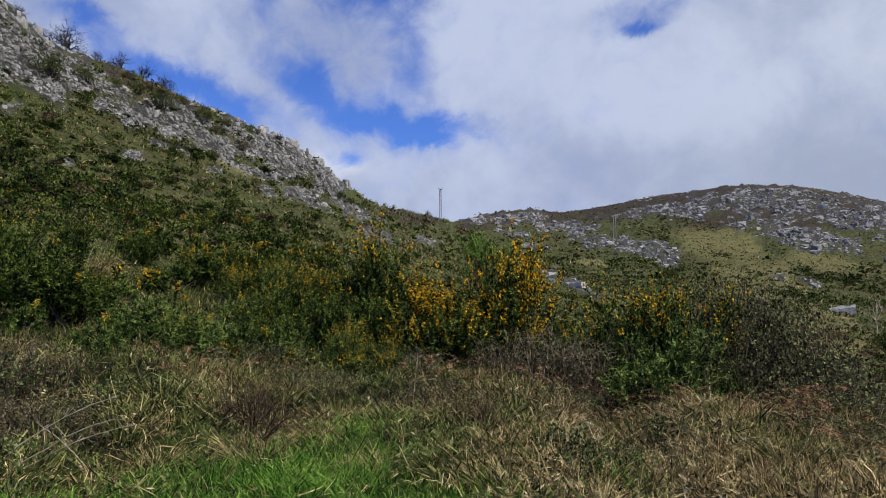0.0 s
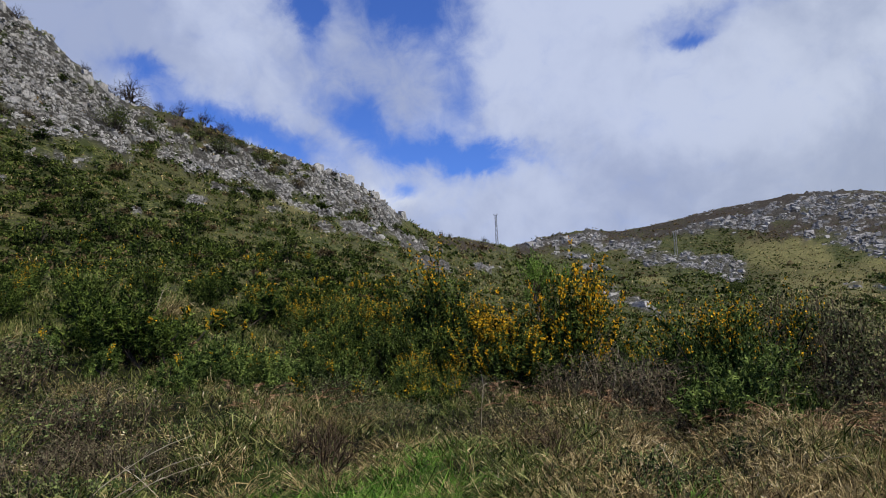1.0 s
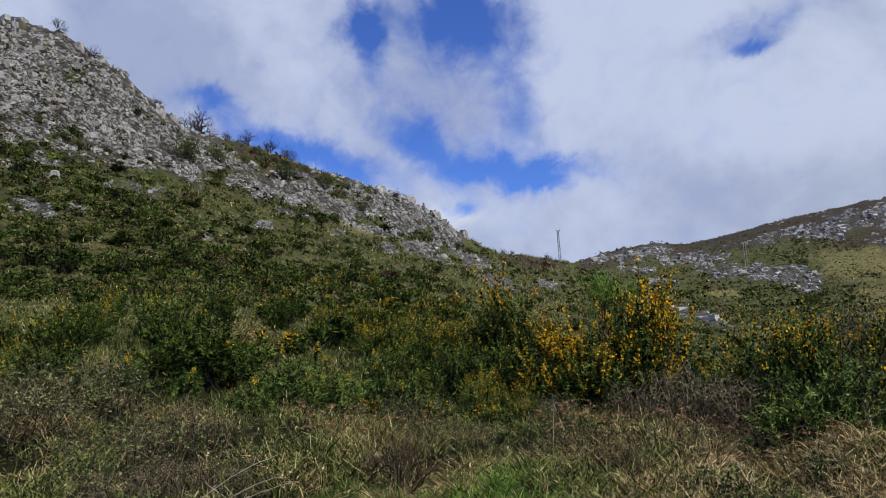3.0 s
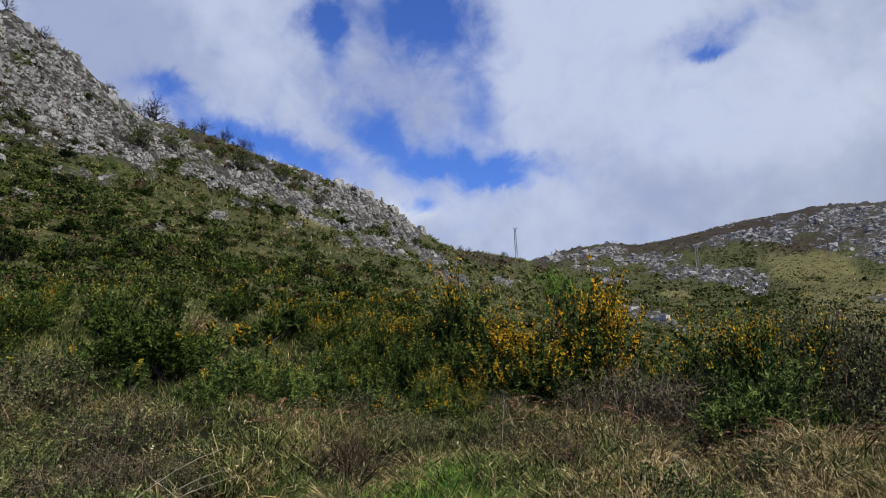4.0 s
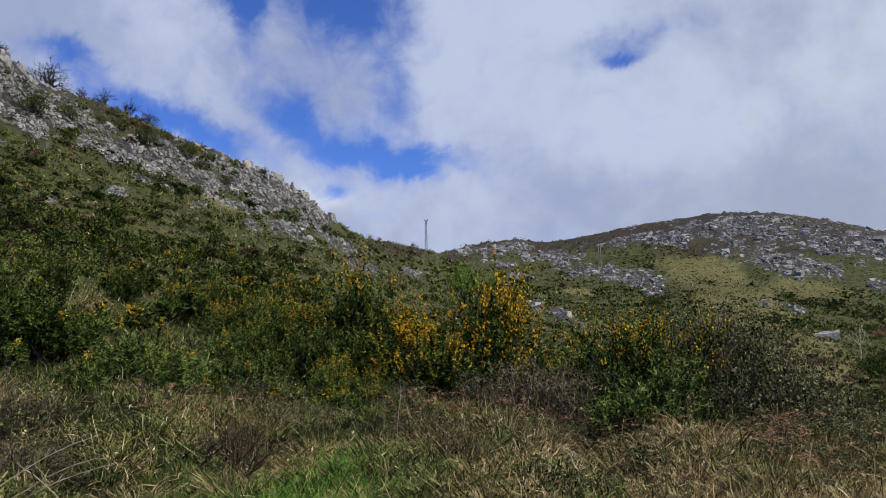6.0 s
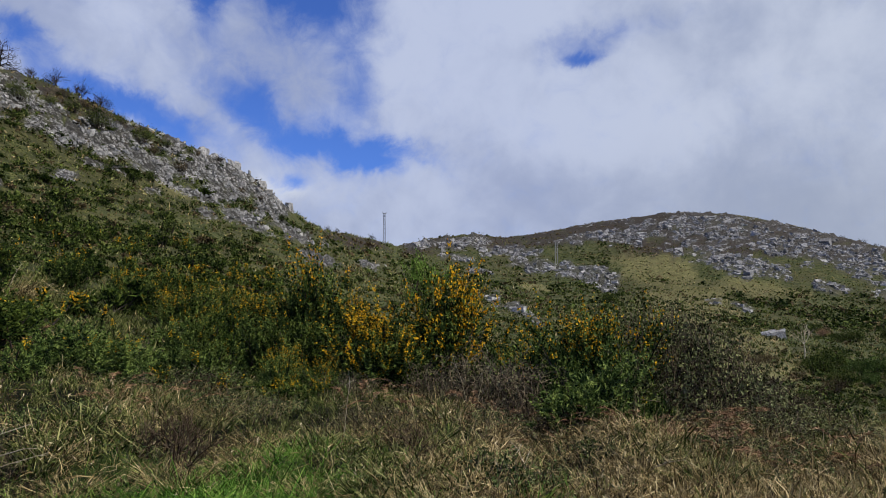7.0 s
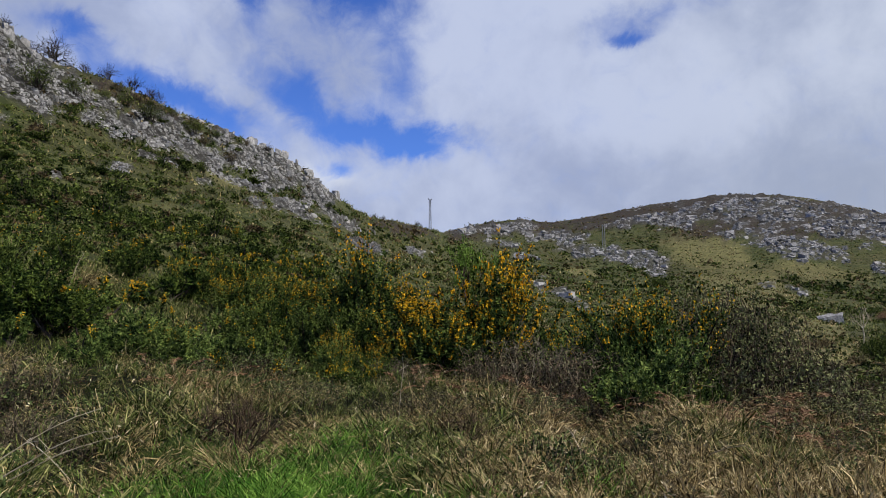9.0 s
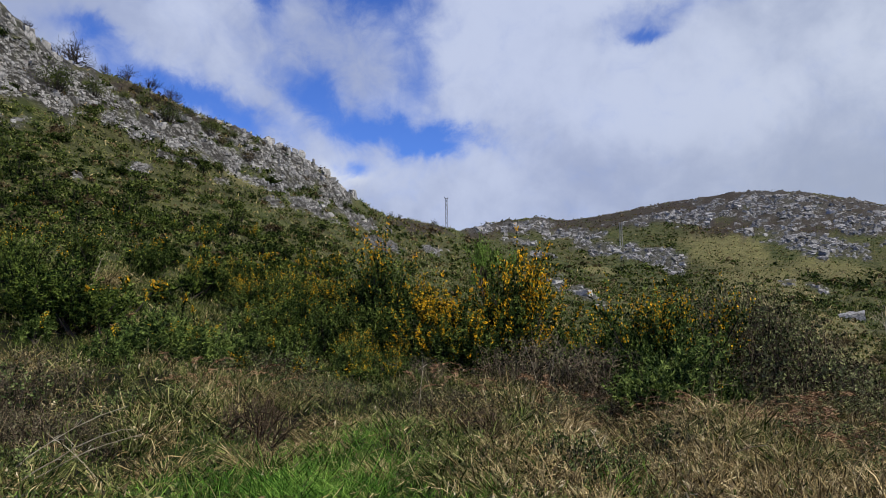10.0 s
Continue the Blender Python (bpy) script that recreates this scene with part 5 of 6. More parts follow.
        ragged = 0.72 + 0.28 * np.sin(out[:, :1] * 5 + c[:, :1] * 3) * np.sin(out[:, 1:2] * 5 + c[:, 1:2] * 3) + gen.normal(size=(k, 1)) * 0.14
        spread = np.repeat(gen.uniform(0.8, 1.35, (int(m.sum()), 1)), per, 0)
        scales(far[key], gen, c + out * ragged * s * np.concatenate([0.62 * spread, 0.62 / spread, 0.50 + 0 * spread], 1) + [0, 0, 0.05], out, gen.uniform(0.6, 1.4, k) * np.minimum(0.27 * s[:, 0], np.hypot(c[:, 0], c[:, 1]) * 0.0028) * (1.3 if per < 20 else 0.75 if per > 60 else 1.0))
    single("hillside_scrub", far["green"].mesh("hillside_scrub", SCRUB_LEAF), "dark green scrub scattered over the far slopes", "scrub", kind="stuff")
    single("heather_scrub", far["brown"].mesh("heather_scrub", BROWN_SHRUB), "brown heather and dead scrub on the far slopes", "scrub", kind="stuff")


slope_shrubs()


def ridge_trees():
    bare = [tree("bare_tree", 60 + k, "small bare hawthorn tree on the rocky ridge", 2.6, 1.3, trunks=3 + k, clear=0.14, forks=3 + k // 2, girth=0.018) for k in range(3)]
    table = [[(37.0, 84, 0.9), (34.6, 83, 1.1), (23.6, 97, 1.4)], [(30.2, 88, 0.9), (22.2, 100, 1.4), (12.6, 119, 1.0), (25.4, 95, 0.9)], [(27.2, 91, (3.0, 3.0, 1.9)), (20.8, 103, 1.3), (4.6, 182, 1.0), (1.2, 226, 1.3), (3.9, 184, 0.8)]]
    for ob, rows in zip(bare, table):
        copies(ob, [(spot(a, r)[0], a * 37.0, s) for a, r, s in rows])
    far = tree("bare_tree", 66, "small bare tree on the far hilltop", 2.4, 1.4, group="bare trees on the far hill", trunks=4, forks=2, clear=0.12)
    copies(far, [(spot(a, 446)[0], a * 53.0, s) for a, s in ((-18.6, 1.6), (-22.8, 2.8), (-25.8, 2.2), (-27.4, 2.2), (-30.9, 2.2), (-31.8, 1.8), (-33.8, 3.0), (-34.6, 2.2), (-20.0, 1.4), (-32.6, 2.0), (-23.4, 2.2))])
    green = tree("green_tree", 70, "young tree in fresh bright green leaf", 6.0, 1.0, SPRING_LEAF, 3000, group="trees in the valley", trunks=2, bark=TWIG, clear=0.3, leaf=0.17)
    put_at(green, -2.9, 64, 0, (0.85, 0.85, 1.3))
    pale = tree("pale_tree", 71, "slender leafless tree with pale bark in the valley", 5.0, 0.6, group="trees in the valley", bark=PALE_STALK, forks=3)
    put_at(pale, -30.1, 80, 0, 0.75)
    # pale slabs that show between the bushes
    v, f = rock_mesh(407, 3)
    flag = single("boulder", mesh_of("boulder", v * (1 + (fbm(v[:, 0] * 3, v[:, 1] * 3 + v[:, 2], 14, 3)[:, None] - 0.5) * 0.25), f, STONE), "pale bare limestone slab on the slope behind the gorse", "boulder", "slabs behind the gorse")
    rows = []
    for a, e, wide in ((-9.2, 1.35, 0.013), (-10.2, 0.85, 0.014), (-8.3, 1.8, 0.010), (-10.9, 0.35, 0.010), (-7.6, 2.2, 0.008), (-9.8, 1.5, 0.007)):
        far_off = float(place(a, e)[0])
        rows.append((spot(a, far_off)[0], a * 40.0, (wide * far_off * 0.9, wide * far_off * 0.75, wide * far_off * 0.5)))
    copies(flag, rows)
    # shrubs that stand out on the ridge: bearing, upward angle, size
    big = [shrub("ridge_shrub", 80, "large dark olive shrub among the ridge rocks", SHRUB_LEAF, height=2.4, reach=1.7, clumps=34, per=70, leaf=0.095, group="shrubs on the ridge"),
           shrub("ridge_shrub", 81, "leafless brown shrub among the ridge rocks", BROWN_SHRUB, height=2.0, reach=1.6, clumps=30, per=55, leaf=0.08, group="shrubs on the ridge")]
    sites = [[(28.4, 15.4, 1.2), (25.9, 15.2, 0.8), (20.9, 13.6, 1.15), (18.0, 13.0, 0.9), (38.2, 17.2, 0.45), (41.5, 15.6, 0.9), (24.0, 15.0, 0.5), (22.6, 14.6, 0.6), (19.6, 13.9, 0.6), (16.4, 13.1, 0.6), (8.0, 7.6, 0.6)],
             [(15.4, 11.5, 0.9), (14.2, 12.4, 0.5), (35.5, 15.5, 0.55), (33.8, 15.6, 0.5), (37.0, 17.6, 0.5), (11.0, 9.8, 0.6), (9.6, 9.2, 0.5), (17.2, 12.2, 0.7), (23.2, 15.3, 0.6), (21.8, 14.9, 0.6)]]
    for ob, rows in zip(big, sites):
        copies(ob, [(spot(a, place(a, e))[0] - [0, 0, 0.1], a * 71.0, s) for a, e, s in rows])
    # bushes in the valley
    soft = [shrub("valley_bush", 84, "rounded fresh green bush in the valley", VALLEY_LEAF, height=2.6, reach=2.0, clumps=30, per=50, leaf=0.16, group="bushes in the valley", category="bush"),
            shrub("valley_bush", 85, "dark grey-green bush in the valley", SHRUB_LEAF, height=2.4, reach=2.0, clumps=30, per=50, leaf=0.15, group="bushes in the valley", category="bush"),
            shrub("valley_bush", 86, "grey-brown leafless bush in the valley", BROWN_SHRUB, height=2.0, reach=2.0, clumps=30, per=40, leaf=0.10, group="bushes in the valley", category="bush")]
    sites = [[(-33.2, 66, 0.62), (-34.6, 72, 0.75), (-32.0, 78, 0.6), (-36.0, 70, 0.8), (-33.9, 60, 0.4)],
             [(-30.9, 62, 0.72), (-31.6, 66, 0.8), (-30.4, 70, 0.5), (-32.3, 58, 0.55), (-35.6, 58, 0.6), (-34.9, 47, 0.35), (-32.9, 50, 0.3), (-30.2, 40, 0.3), (-16.9, 185, 1.2), (-35.2, 150, 1.2), (-33.0, 140, 1.0), (-30.8, 150, 0.9), (-32.2, 128, 0.8)],
             [(-26.9, 60, 0.55), (-27.8, 63, 0.5), (-31.8, 54, 0.6), (-31.0, 50, 0.45), (-29.6, 56, 0.4), (-30.0, 27, 0.42), (-31.4, 26, 0.34), (-28.8, 26, 0.32), (-25.6, 60, 0.4), (-35.0, 40, 0.3)]]
    for ob, rows in zip(soft, sites):
        copies(ob, [(spot(a, r)[0] - [0, 0, 0.1], a * 71.0, s) for a, r, s in rows])
    tan = shrub("dead_bush", 87, "orange-brown dead bush beside the valley scrub", BRACKEN, height=2.2, reach=1.6, clumps=26, per=50, leaf=0.16, category="bush", group="dead bushes")
    put_at(tan, -31.2, float(place(-31.2, -0.75)[0]), 0, 0.75)
    v, f = rock_mesh(403, 4)
    v = v * (1 + (fbm(v[:, 0] * 2.2, v[:, 1] * 2.2 + v[:, 2], 12, 3)[:, None] - 0.5) * 0.3)
    slab = single("boulder", mesh_of("boulder", v, f, STONE), "large flat grey boulder in the pasture", "boulder")
    far = float(place(-28.2, -0.95)[0])
    put(slab, spot(-28.2, far)[0] + [0, 0, 0.1], -25, (far * 0.0135, far * 0.011, far * 0.0125), (4, -6))


ridge_trees()

# ---- pylon and poles ----


def beam(name, a, b, w, parent, mat, label=""):
    a, b = np.array(a, float), np.array(b, float)
    soup = Soup()
    tubes(soup, np.stack([a, b])[None], np.full((1, 2), w), 4)
    return part(name, soup.mesh(name, mat), parent, label)


def pylon():
    root = thing("lattice_pylon", "slender galvanised steel lattice pylon on the saddle", "pylon")
    h, foot, head = 9.9, 0.34, 0.20
    legs = [(-1, -1), (1, -1), (1, 1), (-1, 1)]

    def at(k, t):
        w = foot + (head - foot) * t
        return (legs[k][0] * w, legs[k][1] * w, h * t)

    for k in range(4):
        beam("leg", at(k, -0.03), at(k, 1), 0.055, root, STEEL)
    for i in range(7):
        for k in range(4):
            beam("brace", at(k, i / 7), at((k + 1) % 4, (i + 1) / 7), 0.026, root, STEEL)
    arm = beam("crossarm", (-0.6, 0, h - 0.2), (0.6, 0, h - 0.2), 0.08, root, STEEL)
    beam("crossarm", (-0.5, 0, h - 1.1), (0.5, 0, h - 1.1), 0.08, root, STEEL)
    for x in (-0.55, 0.55):
        beam("insulator", (x, 0, h - 0.2), (x, 0, h + 0.25), 0.09, arm, DARK_WOOD, "dark insulator")
    p = spot(0.2, 236)[0]
    put(root, p, 20, 1.0)


def twin_pole():
    root = thing("twin_pole", "pair of weathered grey power line poles", "utility pole")
    for x in (-0.45, 0.45):
        beam("pole", (x, 0, -0.4), (x * 0.75, 0, 8.4), 0.16, root, POLE_WOOD)
    beam("crossarm", (-1.0, 0, 8.1), (1.0, 0, 8.1), 0.1, root, POLE_WOOD)
    beam("brace", (-0.42, 0, 4.0), (0.40, 0, 4.0), 0.07, root, POLE_WOOD)
    p = spot(-13.0, place(-13.0, 4.7))[0]
    put(root, p, 15, 1.0)


pylon()
twin_pole()

# ---- grass close by ----


LITTER = leaf_material("litter", [(0.034, 0.022, 0.010), (0.130, 0.090, 0.044), (0.300, 0.220, 0.115), (0.640, 0.540, 0.340)], patch=2.2)


def scatter(gen, n, az_low, az_high, r_low, r_high):
    az = gen.uniform(az_low, az_high, n)
    r = r_low * (r_high / r_low) ** gen.uniform(0, 1, n)
    x, y = -np.sin(np.radians(az)) * r, np.cos(np.radians(az)) * r
    return az, r, x, y


def near_grass():
    gen = np.random.default_rng(31)
    turf, dead, olive, fern, weed, litter = (Soup() for _ in range(6))
    az, r, x, y = scatter(gen, 42000, -40, 46, 4.8, 11)
    share = lawn_share(az, r, x, y)
    keep = share * (0.35 + 0.6 * smooth(fbm(x / 0.5, y / 0.5, 85, 3), 0.38, 0.52)) + 0.10 > gen.uniform(size=len(r))
    x, y, r = x[keep], y[keep], r[keep]
    p = np.stack([x, y, ground_z(x, y) - 0.01], 1)
    n = len(p)
    blades(turf, gen, p, unit(gen.normal(size=(n, 3)) * 0.4 + [0, 0, 1]), gen.lognormal(-2.6, 0.45, n), gen.uniform(0.005, 0.010, n), gen.uniform(0.1, 0.8, n))
    # sparser turf underfoot and behind
    az, r, x, y = scatter(gen, 9000, -180, 180, 0.5, 5.2)
    n = len(x)
    blades(turf, gen, np.stack([x, y, ground_z(x, y) - 0.01], 1), unit(gen.normal(size=(n, 3)) * 0.4 + [0, 0, 1]), gen.lognormal(-2.6, 0.4, n), gen.uniform(0.005, 0.010, n), gen.uniform(0.1, 0.8, n))
    # long grass grows in tufts whose blades fall outwards
    az, r, x, y = scatter(gen, 6600, -42, 47, 5.2, 18)
    share = lawn_share(az, r, x, y)
    hump = smooth(fbm(x / 0.95, y / 0.95, 13, 3), 0.41, 0.50)
    keep = ((1 - 0.92 * share) * (0.06 + 0.94 * hump) * 1.5 * (0.16 + 0.12 * (az < -2) + 0.35 * (az < -19) + 0.95 * smooth(fbm(x / 0.7, y / 0.7, 63, 3), 0.44, 0.55)) > gen.uniform(size=len(r)))
    keep &= ~((az < -12.6) & (az > -20.2) & (r > 9.4)) & ~((az < 4) & (az > -8) & (r > 12.0))
    x, y, r, az, share = x[keep], y[keep], r[keep], az[keep], share[keep]
    z = ground_z(x, y)
    greener = np.clip(0.12 + 0.34 * smooth(az, -8, 2) + 0.50 * smooth(fbm(x / 2.0, y / 2.0, 65, 3), 0.42, 0.56) * smooth(az, -10, 4) + 0.35 * smooth(az, 0, 6) * (1 - smooth(r, 8.2, 9.6)) * (1 - smooth(az, 17, 23)), 0, 0.85) * (1 - 0.55 * smooth(r, 8.4, 9.8))
    green = gen.uniform(size=len(x)) < greener
    girth = gen.lognormal(0.08, 0.34, len(x)).clip(0.4, 1.7) * (1 - 0.45 * share) * (0.85 + 0.35 * smooth(r, 6.5, 9.0)) * (1 - 0.5 * smooth(r, 9.2, 11.4))
    for soup, m, tall, per in ((dead, ~green, 0.34, 19), (olive, green, 0.28, 17)):
        n = int(m.sum())
        k = n * per
        big = np.repeat(girth[m], per)
        t, out = gen.uniform(0, 2 * math.pi, k), np.sqrt(gen.uniform(0, 1, k))
        spread = np.stack([np.cos(t) * out, np.sin(t) * out, np.zeros(k)], 1)
        c = np.repeat(np.stack([x[m], y[m], z[m] - 0.02], 1), per, 0) + spread * big[:, None] * 0.09
        fall = fbm(x[m] / 1.3, y[m] / 1.3, 91, 2) * 14.0
        lean = np.repeat(np.stack([np.cos(fall), np.sin(fall), 0 * fall], 1) * 0.28 + gen.normal(size=(n, 3)) * [0.16, 0.16, 0], per, 0)
        way = unit(spread * 0.55 + lean + gen.normal(size=(k, 3)) * 0.2 + [0, 0, 0.95])
        if soup is dead:
            curls(soup, gen, c, way, gen.uniform(0.45, 1.2, k) * tall * big, gen.lognormal(-4.88, 0.35, k), gen.gamma(2.6, 0.85, k).clip(0.1, 4.8))
        else:
            blades(soup, gen, c, way, gen.uniform(0.5, 1.15, k) * tall * big, gen.lognormal(-4.5, 0.35, k), gen.uniform(0.3, 1.8, k))
    # thick curled dead grass ahead and to the right
    az, r, x, y = scatter(gen, 2900, -36, 4, 5.4, 12.0)
    keep = (0.12 + 0.88 * smooth(fbm(x / 0.8, y / 0.8, 83, 3), 0.44, 0.53)) * (0.25 + 0.75 * smooth(fbm(x / 0.95, y / 0.95, 13, 3), 0.40, 0.50)) * smooth(-az, -4, 5) > gen.uniform(size=len(r))
    keep &= ~((az < -13.0) & (az > -19.5) & (r > 9.6))
    x, y, r = x[keep], y[keep], r[keep]
    n, per = len(x), 16
    k = n * per
    big = np.repeat(gen.lognormal(0.0, 0.3, n) * (1.05 - 0.5 * smooth(r, 8.8, 11.0)), per)
    c = np.repeat(np.stack([x, y, ground_z(x, y)], 1), per, 0) + gen.normal(size=(k, 3)) * [0.09, 0.09, 0.02]
    curls(dead, gen, c, unit(gen.normal(size=(k, 3)) * [0.6, 0.6, 0.2] + [0, 0, 0.8]), gen.uniform(0.12, 0.32, k) * big, gen.lognormal(-4.88, 0.35, k), gen.gamma(2.4, 0.9, k).clip(0.2, 4.6))
    # rough grass where the ground falls away to the right
    az, r, x, y = scatter(gen, 2900, -40, -17, 6.4, 15)
    keep = (0.35 + 0.65 * smooth(fbm(x / 0.9, y / 0.9, 97, 3), 0.42, 0.54)) * smooth(-az, 18, 22) > gen.uniform(size=len(r))
    x, y, r = x[keep], y[keep], r[keep]
    sere = fbm(x / 1.5, y / 1.5, 98, 3) + gen.normal(size=len(x)) * 0.06 > 0.40 + 0.06 * smooth(r, 8.5, 10)
    for soup, m in ((dead, sere), (olive, ~sere)):
        n, per = int(m.sum()), 16
        k = n * per
        big = np.repeat(gen.lognormal(0.0, 0.3, n), per)
        c = np.repeat(np.stack([x[m], y[m], ground_z(x[m], y[m]) - 0.02], 1), per, 0) + gen.normal(size=(k, 3)) * [0.10, 0.10, 0.01]
        curls(soup, gen, c, unit(gen.normal(size=(k, 3)) * [0.5, 0.5, 0.2] + [0, 0, 0.9]), gen.uniform(0.14, 0.36, k) * big, gen.lognormal(-4.8, 0.35, k), gen.gamma(2.2, 0.8, k).clip(0.1, 4.4))
    # lush green grass in longer tufts along the edge of the turf
    az, r, x, y = scatter(gen, 1700, -14, 30, 5.6, 9.4)
    lush = smooth(fbm(x / 1.2, y / 1.2, 81, 3), 0.46, 0.60) * np.where(az < -4, 0.25, 0.85)
    keep = lush * (1 - 0.85 * smooth(r, 6.9, 8.6)) > gen.uniform(size=len(r))
    x, y = x[keep], y[keep]
    n, per = len(x), 16
    k = n * per
    big = np.repeat(gen.lognormal(0.0, 0.3, n), per)
    t, out = gen.uniform(0, 2 * math.pi, k), np.sqrt(gen.uniform(0, 1, k))
    spread = np.stack([np.cos(t) * out, np.sin(t) * out, np.zeros(k)], 1)
    c = np.repeat(np.stack([x, y, ground_z(x, y) - 0.02], 1), per, 0) + spread * 0.12
    blades(turf, gen, c, unit(spread * 0.6 + gen.normal(size=(k, 3)) * 0.25 + [0, 0, 0.9]), gen.uniform(0.12, 0.25, k) * big, gen.lognormal(-5.0, 0.3, k), gen.uniform(0.4, 1.6, k))
    # short thin grass over the bare hollows
    az, r, x, y = scatter(gen, 20000, -42, 47, 6.0, 15)
    n = len(x)
    blades(olive, gen, np.stack([x, y, ground_z(x, y) - 0.01], 1), unit(gen.normal(size=(n, 3)) * 0.5 + [0, 0, 1]), gen.lognormal(-2.1, 0.4, n), gen.uniform(0.007, 0.014, n), gen.uniform(0.3, 1.6, n))
    # soft low grass between and behind the bushes
    az, r, x, y = scatter(gen, 8500, -42, 47, 10.0, 26)
    keep = 0.25 + 0.75 * smooth(fbm(x / 1.6, y / 1.6, 95, 3), 0.40, 0.54) > gen.uniform(size=len(r))
    x, y, r = x[keep], y[keep], r[keep]
    n, per = len(x), 16
    k = n * per
    far = np.repeat(r, per)
    t, out = gen.uniform(0, 2 * math.pi, k), np.sqrt(gen.uniform(0, 1, k))
    spread = np.stack([np.cos(t) * out, np.sin(t) * out, np.zeros(k)], 1)
    c = np.repeat(np.stack([x, y, ground_z(x, y) - 0.02], 1), per, 0) + spread * 0.16
    needles(olive, gen, c, unit(spread * 0.6 + gen.normal(size=(k, 3)) * 0.25 + [0, 0, 0.8]), gen.uniform(0.12, 0.32, k), far * gen.uniform(0.0006, 0.0012, k))
    # fallen dead blades lie crosswise between the tufts
    az, r, x, y = scatter(gen, 19000, -42, 47, 5.0, 13)
    mat_share = (1 - 0.85 * lawn_share(az, r, x, y)) * (0.25 + 0.75 * smooth(fbm(x / 0.9, y / 0.9, 75, 3), 0.38, 0.58)) * np.where(az < 0, 1.0, 0.7)
    keep = mat_share * (0.4 + 0.6 * smooth(fbm(x / 0.95, y / 0.95, 13, 3), 0.41, 0.50)) > gen.uniform(size=len(r))
    x, y = x[keep], y[keep]
    k = len(x)
    p = np.stack([x, y, ground_z(x, y) + gen.uniform(0.0, 0.16, k)], 1)
    curls(dead, gen, p, unit(gen.normal(size=(k, 3)) * [1, 1, 0.45] + [0, 0, 0.35]), gen.uniform(0.10, 0.30, k), gen.lognormal(-5.2, 0.4, k), gen.uniform(0.3, 3.6, k))
    # dead bracken
    for a, rr, num, wide in ((-23.4, 10.2, 90, 0.45), (-18.6, 10.0, 24, 0.4), (-9.0, 10.2, 16, 0.5), (-32.0, 9.6, 14, 0.4), (-16.4, 10.2, 8, 0.3), (-1.0, 12.0, 12, 0.5), (-27.5, 9.2, 14, 0.5), (-4.5, 10.4, 10, 0.6), (17.5, 10.4, 20, 0.5), (23.0, 13.2, 20, 0.4)):
        cx, cy, _ = spot(a, rr)[0]
        bx, by = cx + gen.normal(size=num) * wide, cy + gen.normal(size=num) * wide * 0.5
        base = np.stack([bx, by, ground_z(bx, by) + gen.uniform(0.05, 0.35, num)], 1)
        way = unit(gen.normal(size=(num, 3)) * [0.8, 0.8, 0.35] + [0, 0, 0.7])
        stalk = base[:, None] + way[:, None] * np.linspace(0, 0.5, 4)[None, :, None] - np.array([0, 0, 0.25]) * (np.linspace(0, 1, 4) ** 2)[None, :, None]
        tubes(fern, stalk, np.linspace(0.004, 0.002, 4)[None].repeat(num, 0))
        k = num * 40
        w = gen.integers(0, num, k)
        q, d = along(stalk, w, gen.uniform(0.15, 1, k))
        side = unit(np.cross(d, [0, 0, 1.0])) * np.where(gen.uniform(size=(k, 1)) < 0.5, 1, -1)
        leaves(fern, gen, q, unit(side + d * 0.5 + strew(gen, k) * 0.4), gen.uniform(0.03, 0.09, k), gen.uniform(0.008, 0.018, k))
    # litter and small leaves between the tufts
    az, r, x, y = scatter(gen, 62000, -42, 47, 5.0, 15)
    patch = fbm(x / 0.8, y / 0.8, 71, 3)
    keep = (1 - 0.75 * lawn_share(az, r, x, y)) * (0.15 + smooth(patch, 0.38, 0.6)) * (0.5 + 0.5 * smooth(fbm(x / 0.95, y / 0.95, 13, 3), 0.41, 0.50)) > gen.uniform(size=len(r))
    x, y, az = x[keep], y[keep], az[keep]
    k = len(x)
    p = np.stack([x, y, ground_z(x, y) + gen.uniform(0.0, 0.26, k) ** 1.5 * 1.4], 1)
    fresh = gen.uniform(size=k) < 0.12 + 0.2 * smooth(az, -8, 2) + 0.35 * smooth(fbm(x / 1.7, y / 1.7, 73, 3), 0.45, 0.6) + 0.12 * smooth(az, 2, 12)
    for soup, m in ((weed, fresh), (litter, ~fresh)):
        n = int(m.sum())
        leaves(soup, gen, p[m], unit(strew(gen, n) + [0, 0, 0.2]), gen.uniform(0.03, 0.09, n), gen.uniform(0.010, 0.024, n))
    # rough grass on the slopes beyond
    az, r, x, y = scatter(gen, 120000, -40, 47, 15, 330)
    z = ground_z(x, y)
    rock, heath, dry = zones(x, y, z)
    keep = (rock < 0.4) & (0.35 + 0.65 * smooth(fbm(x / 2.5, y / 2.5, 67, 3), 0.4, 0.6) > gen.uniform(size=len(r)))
    p, r = np.stack([x, y, z - 0.03], 1)[keep], r[keep]
    straw = gen.uniform(size=len(r)) < 0.20 + 0.3 * dry[keep]
    for soup, m in ((dead, straw), (olive, ~straw)):
        c = np.repeat(p[m], 2, 0)
        k = len(c)
        far = np.repeat(r[m], 2)
        c = c + gen.normal(size=(k, 3)) * [0.25, 0.25, 0]
        needles(soup, gen, c, unit(gen.normal(size=(k, 3)) * [0.9, 0.9, 0.1] + [0, 0, 1]), gen.uniform(0.5, 1.3, k) * np.clip(far * 0.0050, 0.22, 0.8), np.clip(far * 0.0016, 0.02, 0.26) * gen.uniform(0.6, 1.4, k))
    single("turf", turf.mesh("turf", GREEN_GRASS), "short bright green turf in the foreground", "grass", kind="stuff")
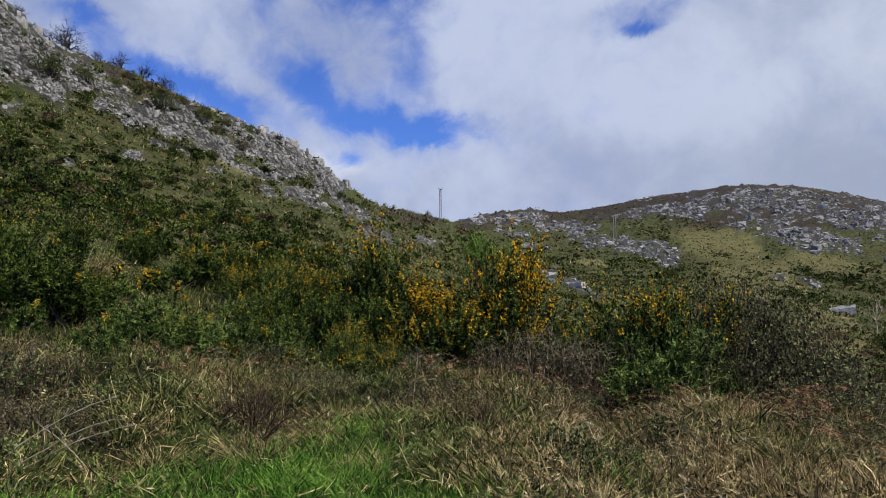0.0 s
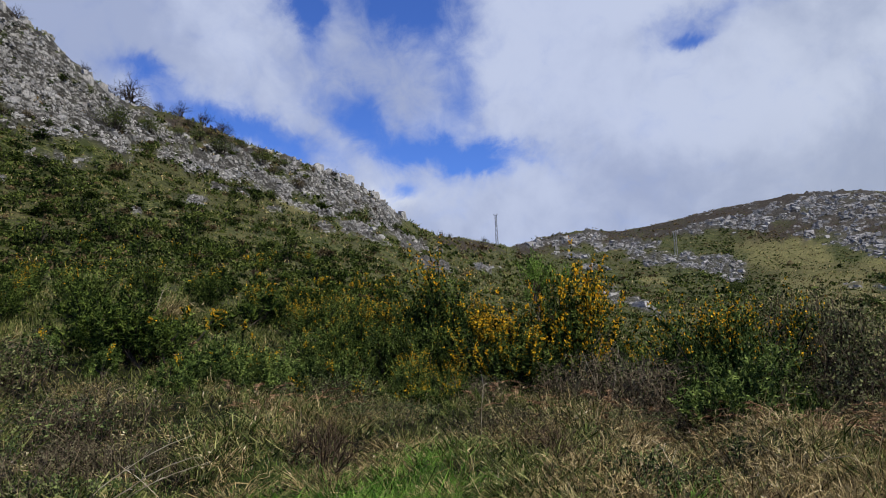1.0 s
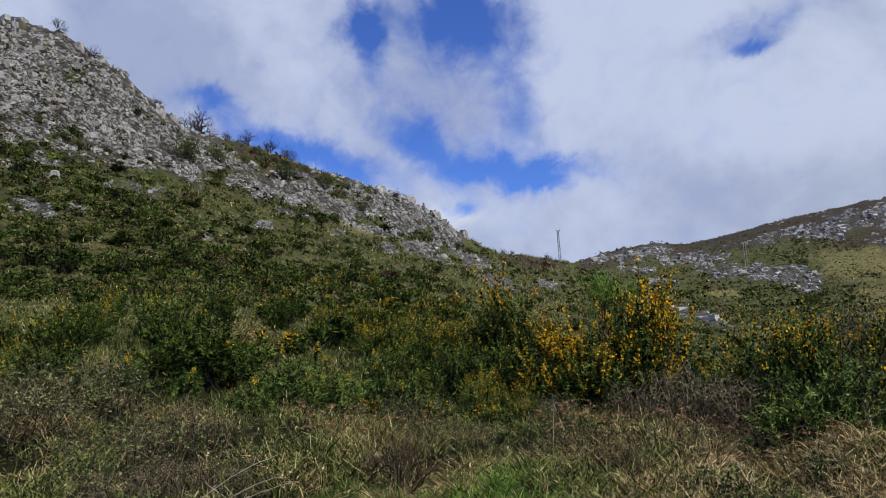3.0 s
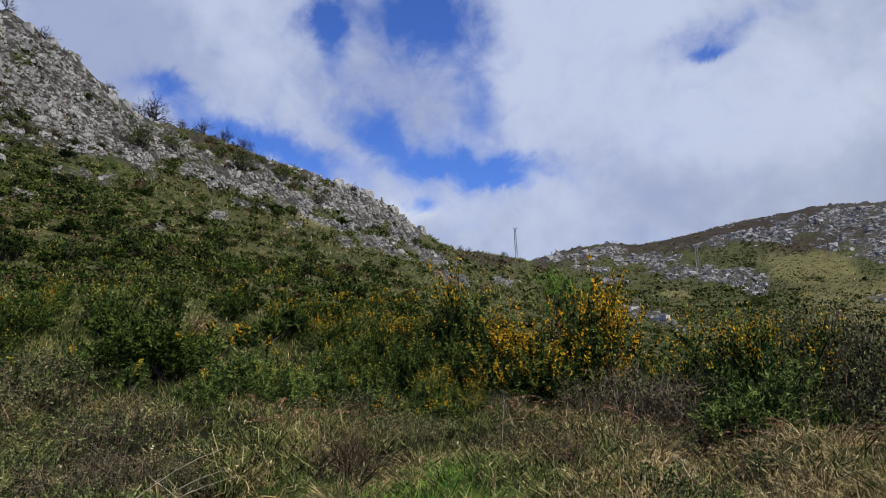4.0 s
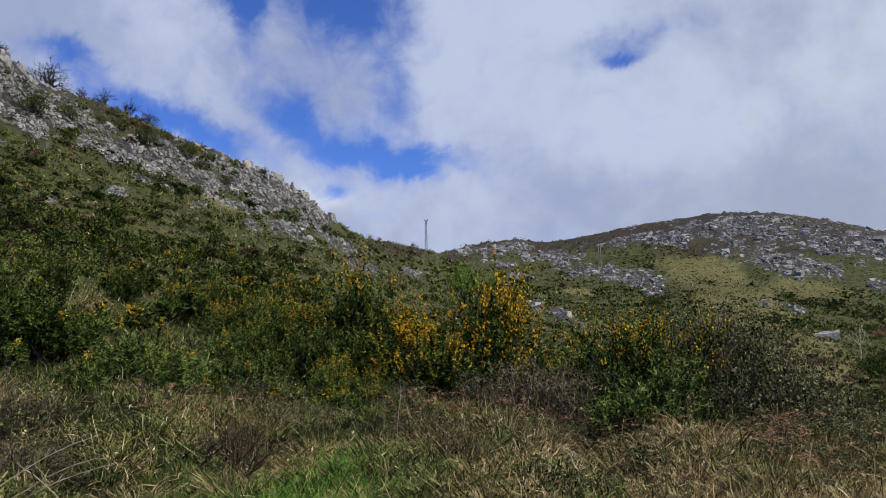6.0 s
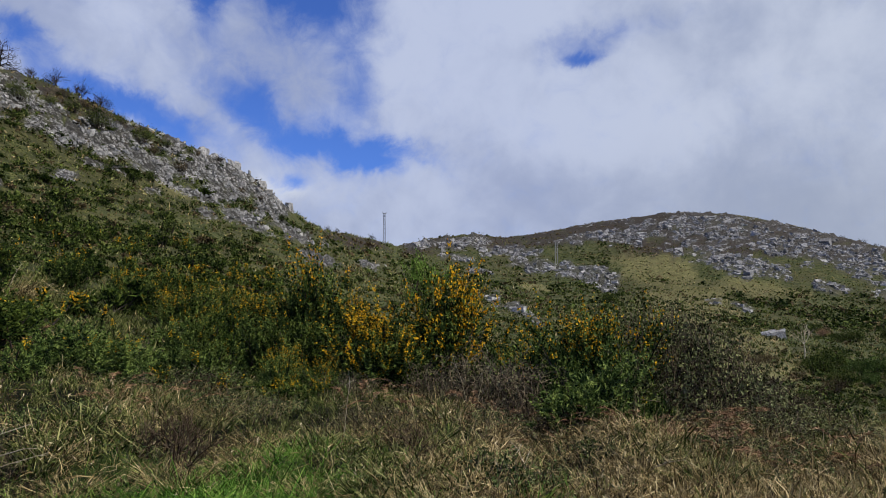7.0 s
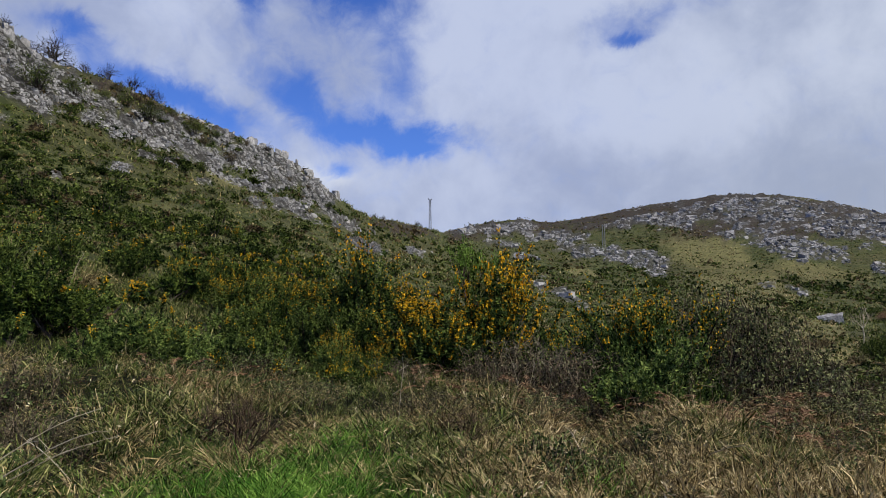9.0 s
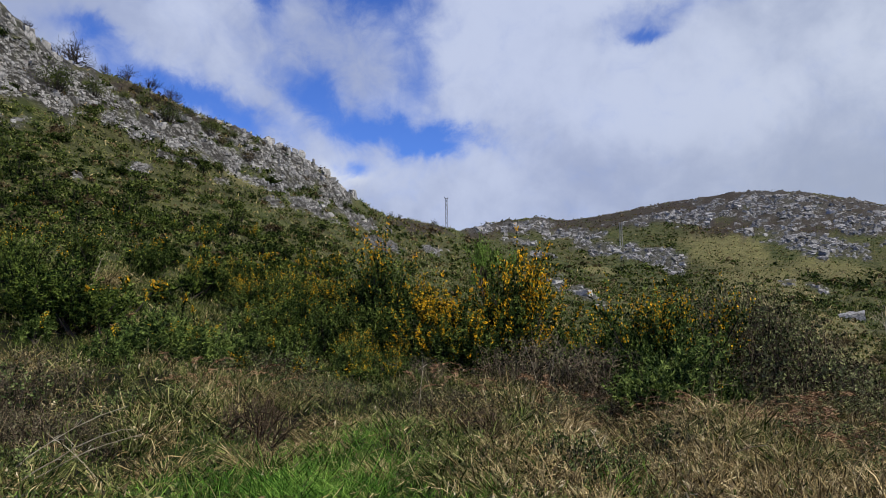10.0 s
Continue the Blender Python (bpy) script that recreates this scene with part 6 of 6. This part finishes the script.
    single("dead_grass", dead.mesh("dead_grass", DRY_GRASS), "long straw-coloured dead grass in fallen tufts", "grass", kind="stuff")
    single("olive_grass", olive.mesh("olive_grass", OLIVE_GRASS), "olive-green rough grass in tufts", "grass", kind="stuff")
    single("leaf_litter", litter.mesh("leaf_litter", LITTER), "brown dead leaves and broken stems between the tufts", "litter", kind="stuff")
    single("low_weeds", weed.mesh("low_weeds", BRAMBLE_LEAF), "small green leaves of low weeds between the tufts", "weeds", kind="stuff")
    single("dead_bracken", fern.mesh("dead_bracken", BRACKEN), "rust-brown dead bracken fronds among the grass", "bracken", kind="stuff")


near_grass()


# ---- stalks ----


def stalks():
    """Long pale dead stalks that stand or lean in the grass."""
    for az, r, length, turn, tilt, curve, thick in ((30.6, 6.9, 0.95, 0, 46, 0.25, 0.007), (30.2, 7.0, 0.9, 8, 54, 0.2, 0.006), (24.0, 7.3, 0.75, 180, 36, 0.15, 0.006), (2.4, 8.9, 0.75, 0, 4, 0.02, 0.006),
                                                   (31.2, 7.2, 1.1, 5, 40, 0.3, 0.006), (-7.5, 11.4, 1.0, 20, 8, 0.05, 0.005), (-6.9, 11.2, 0.9, 200, 12, 0.08, 0.005), (14.0, 15.5, 0.9, 160, 15, 0.1, 0.006), (26.0, 18.5, 1.2, 60, 12, 0.15, 0.007),
                                                   (-12.0, 7.1, 0.8, 90, 60, 0.25, 0.006), (-20.0, 8.2, 0.7, -80, 60, 0.2, 0.006)):
        gen = np.random.default_rng(int(az * 10 + 500))
        u = np.linspace(0, 1, 7)
        a, b = radians(tilt), radians(turn)
        flat_way = np.array([math.cos(b), math.sin(b), 0])
        path = u[:, None] * length * (flat_way * math.sin(a) + np.array([0, 0, math.cos(a)])) + (u ** 2)[:, None] * length * curve * (flat_way - np.array([0, 0, 0.6]))
        path = path + gen.normal(size=(7, 3)) * 0.006
        soup = Soup()
        tubes(soup, path[None], np.linspace(thick, thick * 0.5, 7)[None], 5)
        side = 6
        start = path[gen.integers(3, 7, side)]
        way = unit(gen.normal(size=(side, 3)) * 0.7 + (path[-1] - path[0])[None])
        tubes(soup, np.stack([start, start + way * gen.uniform(0.05, 0.16, (side, 1))], 1), np.full((side, 2), thick * 0.4), 3)
        ob = single("dead_stalk", soup.mesh("dead_stalk", PALE_STALK), "long pale dead stalk leaning in the grass", "stalk", "dead stalks")
        put_at(ob, az, r, 0, 1.0, 0.02)


stalks()
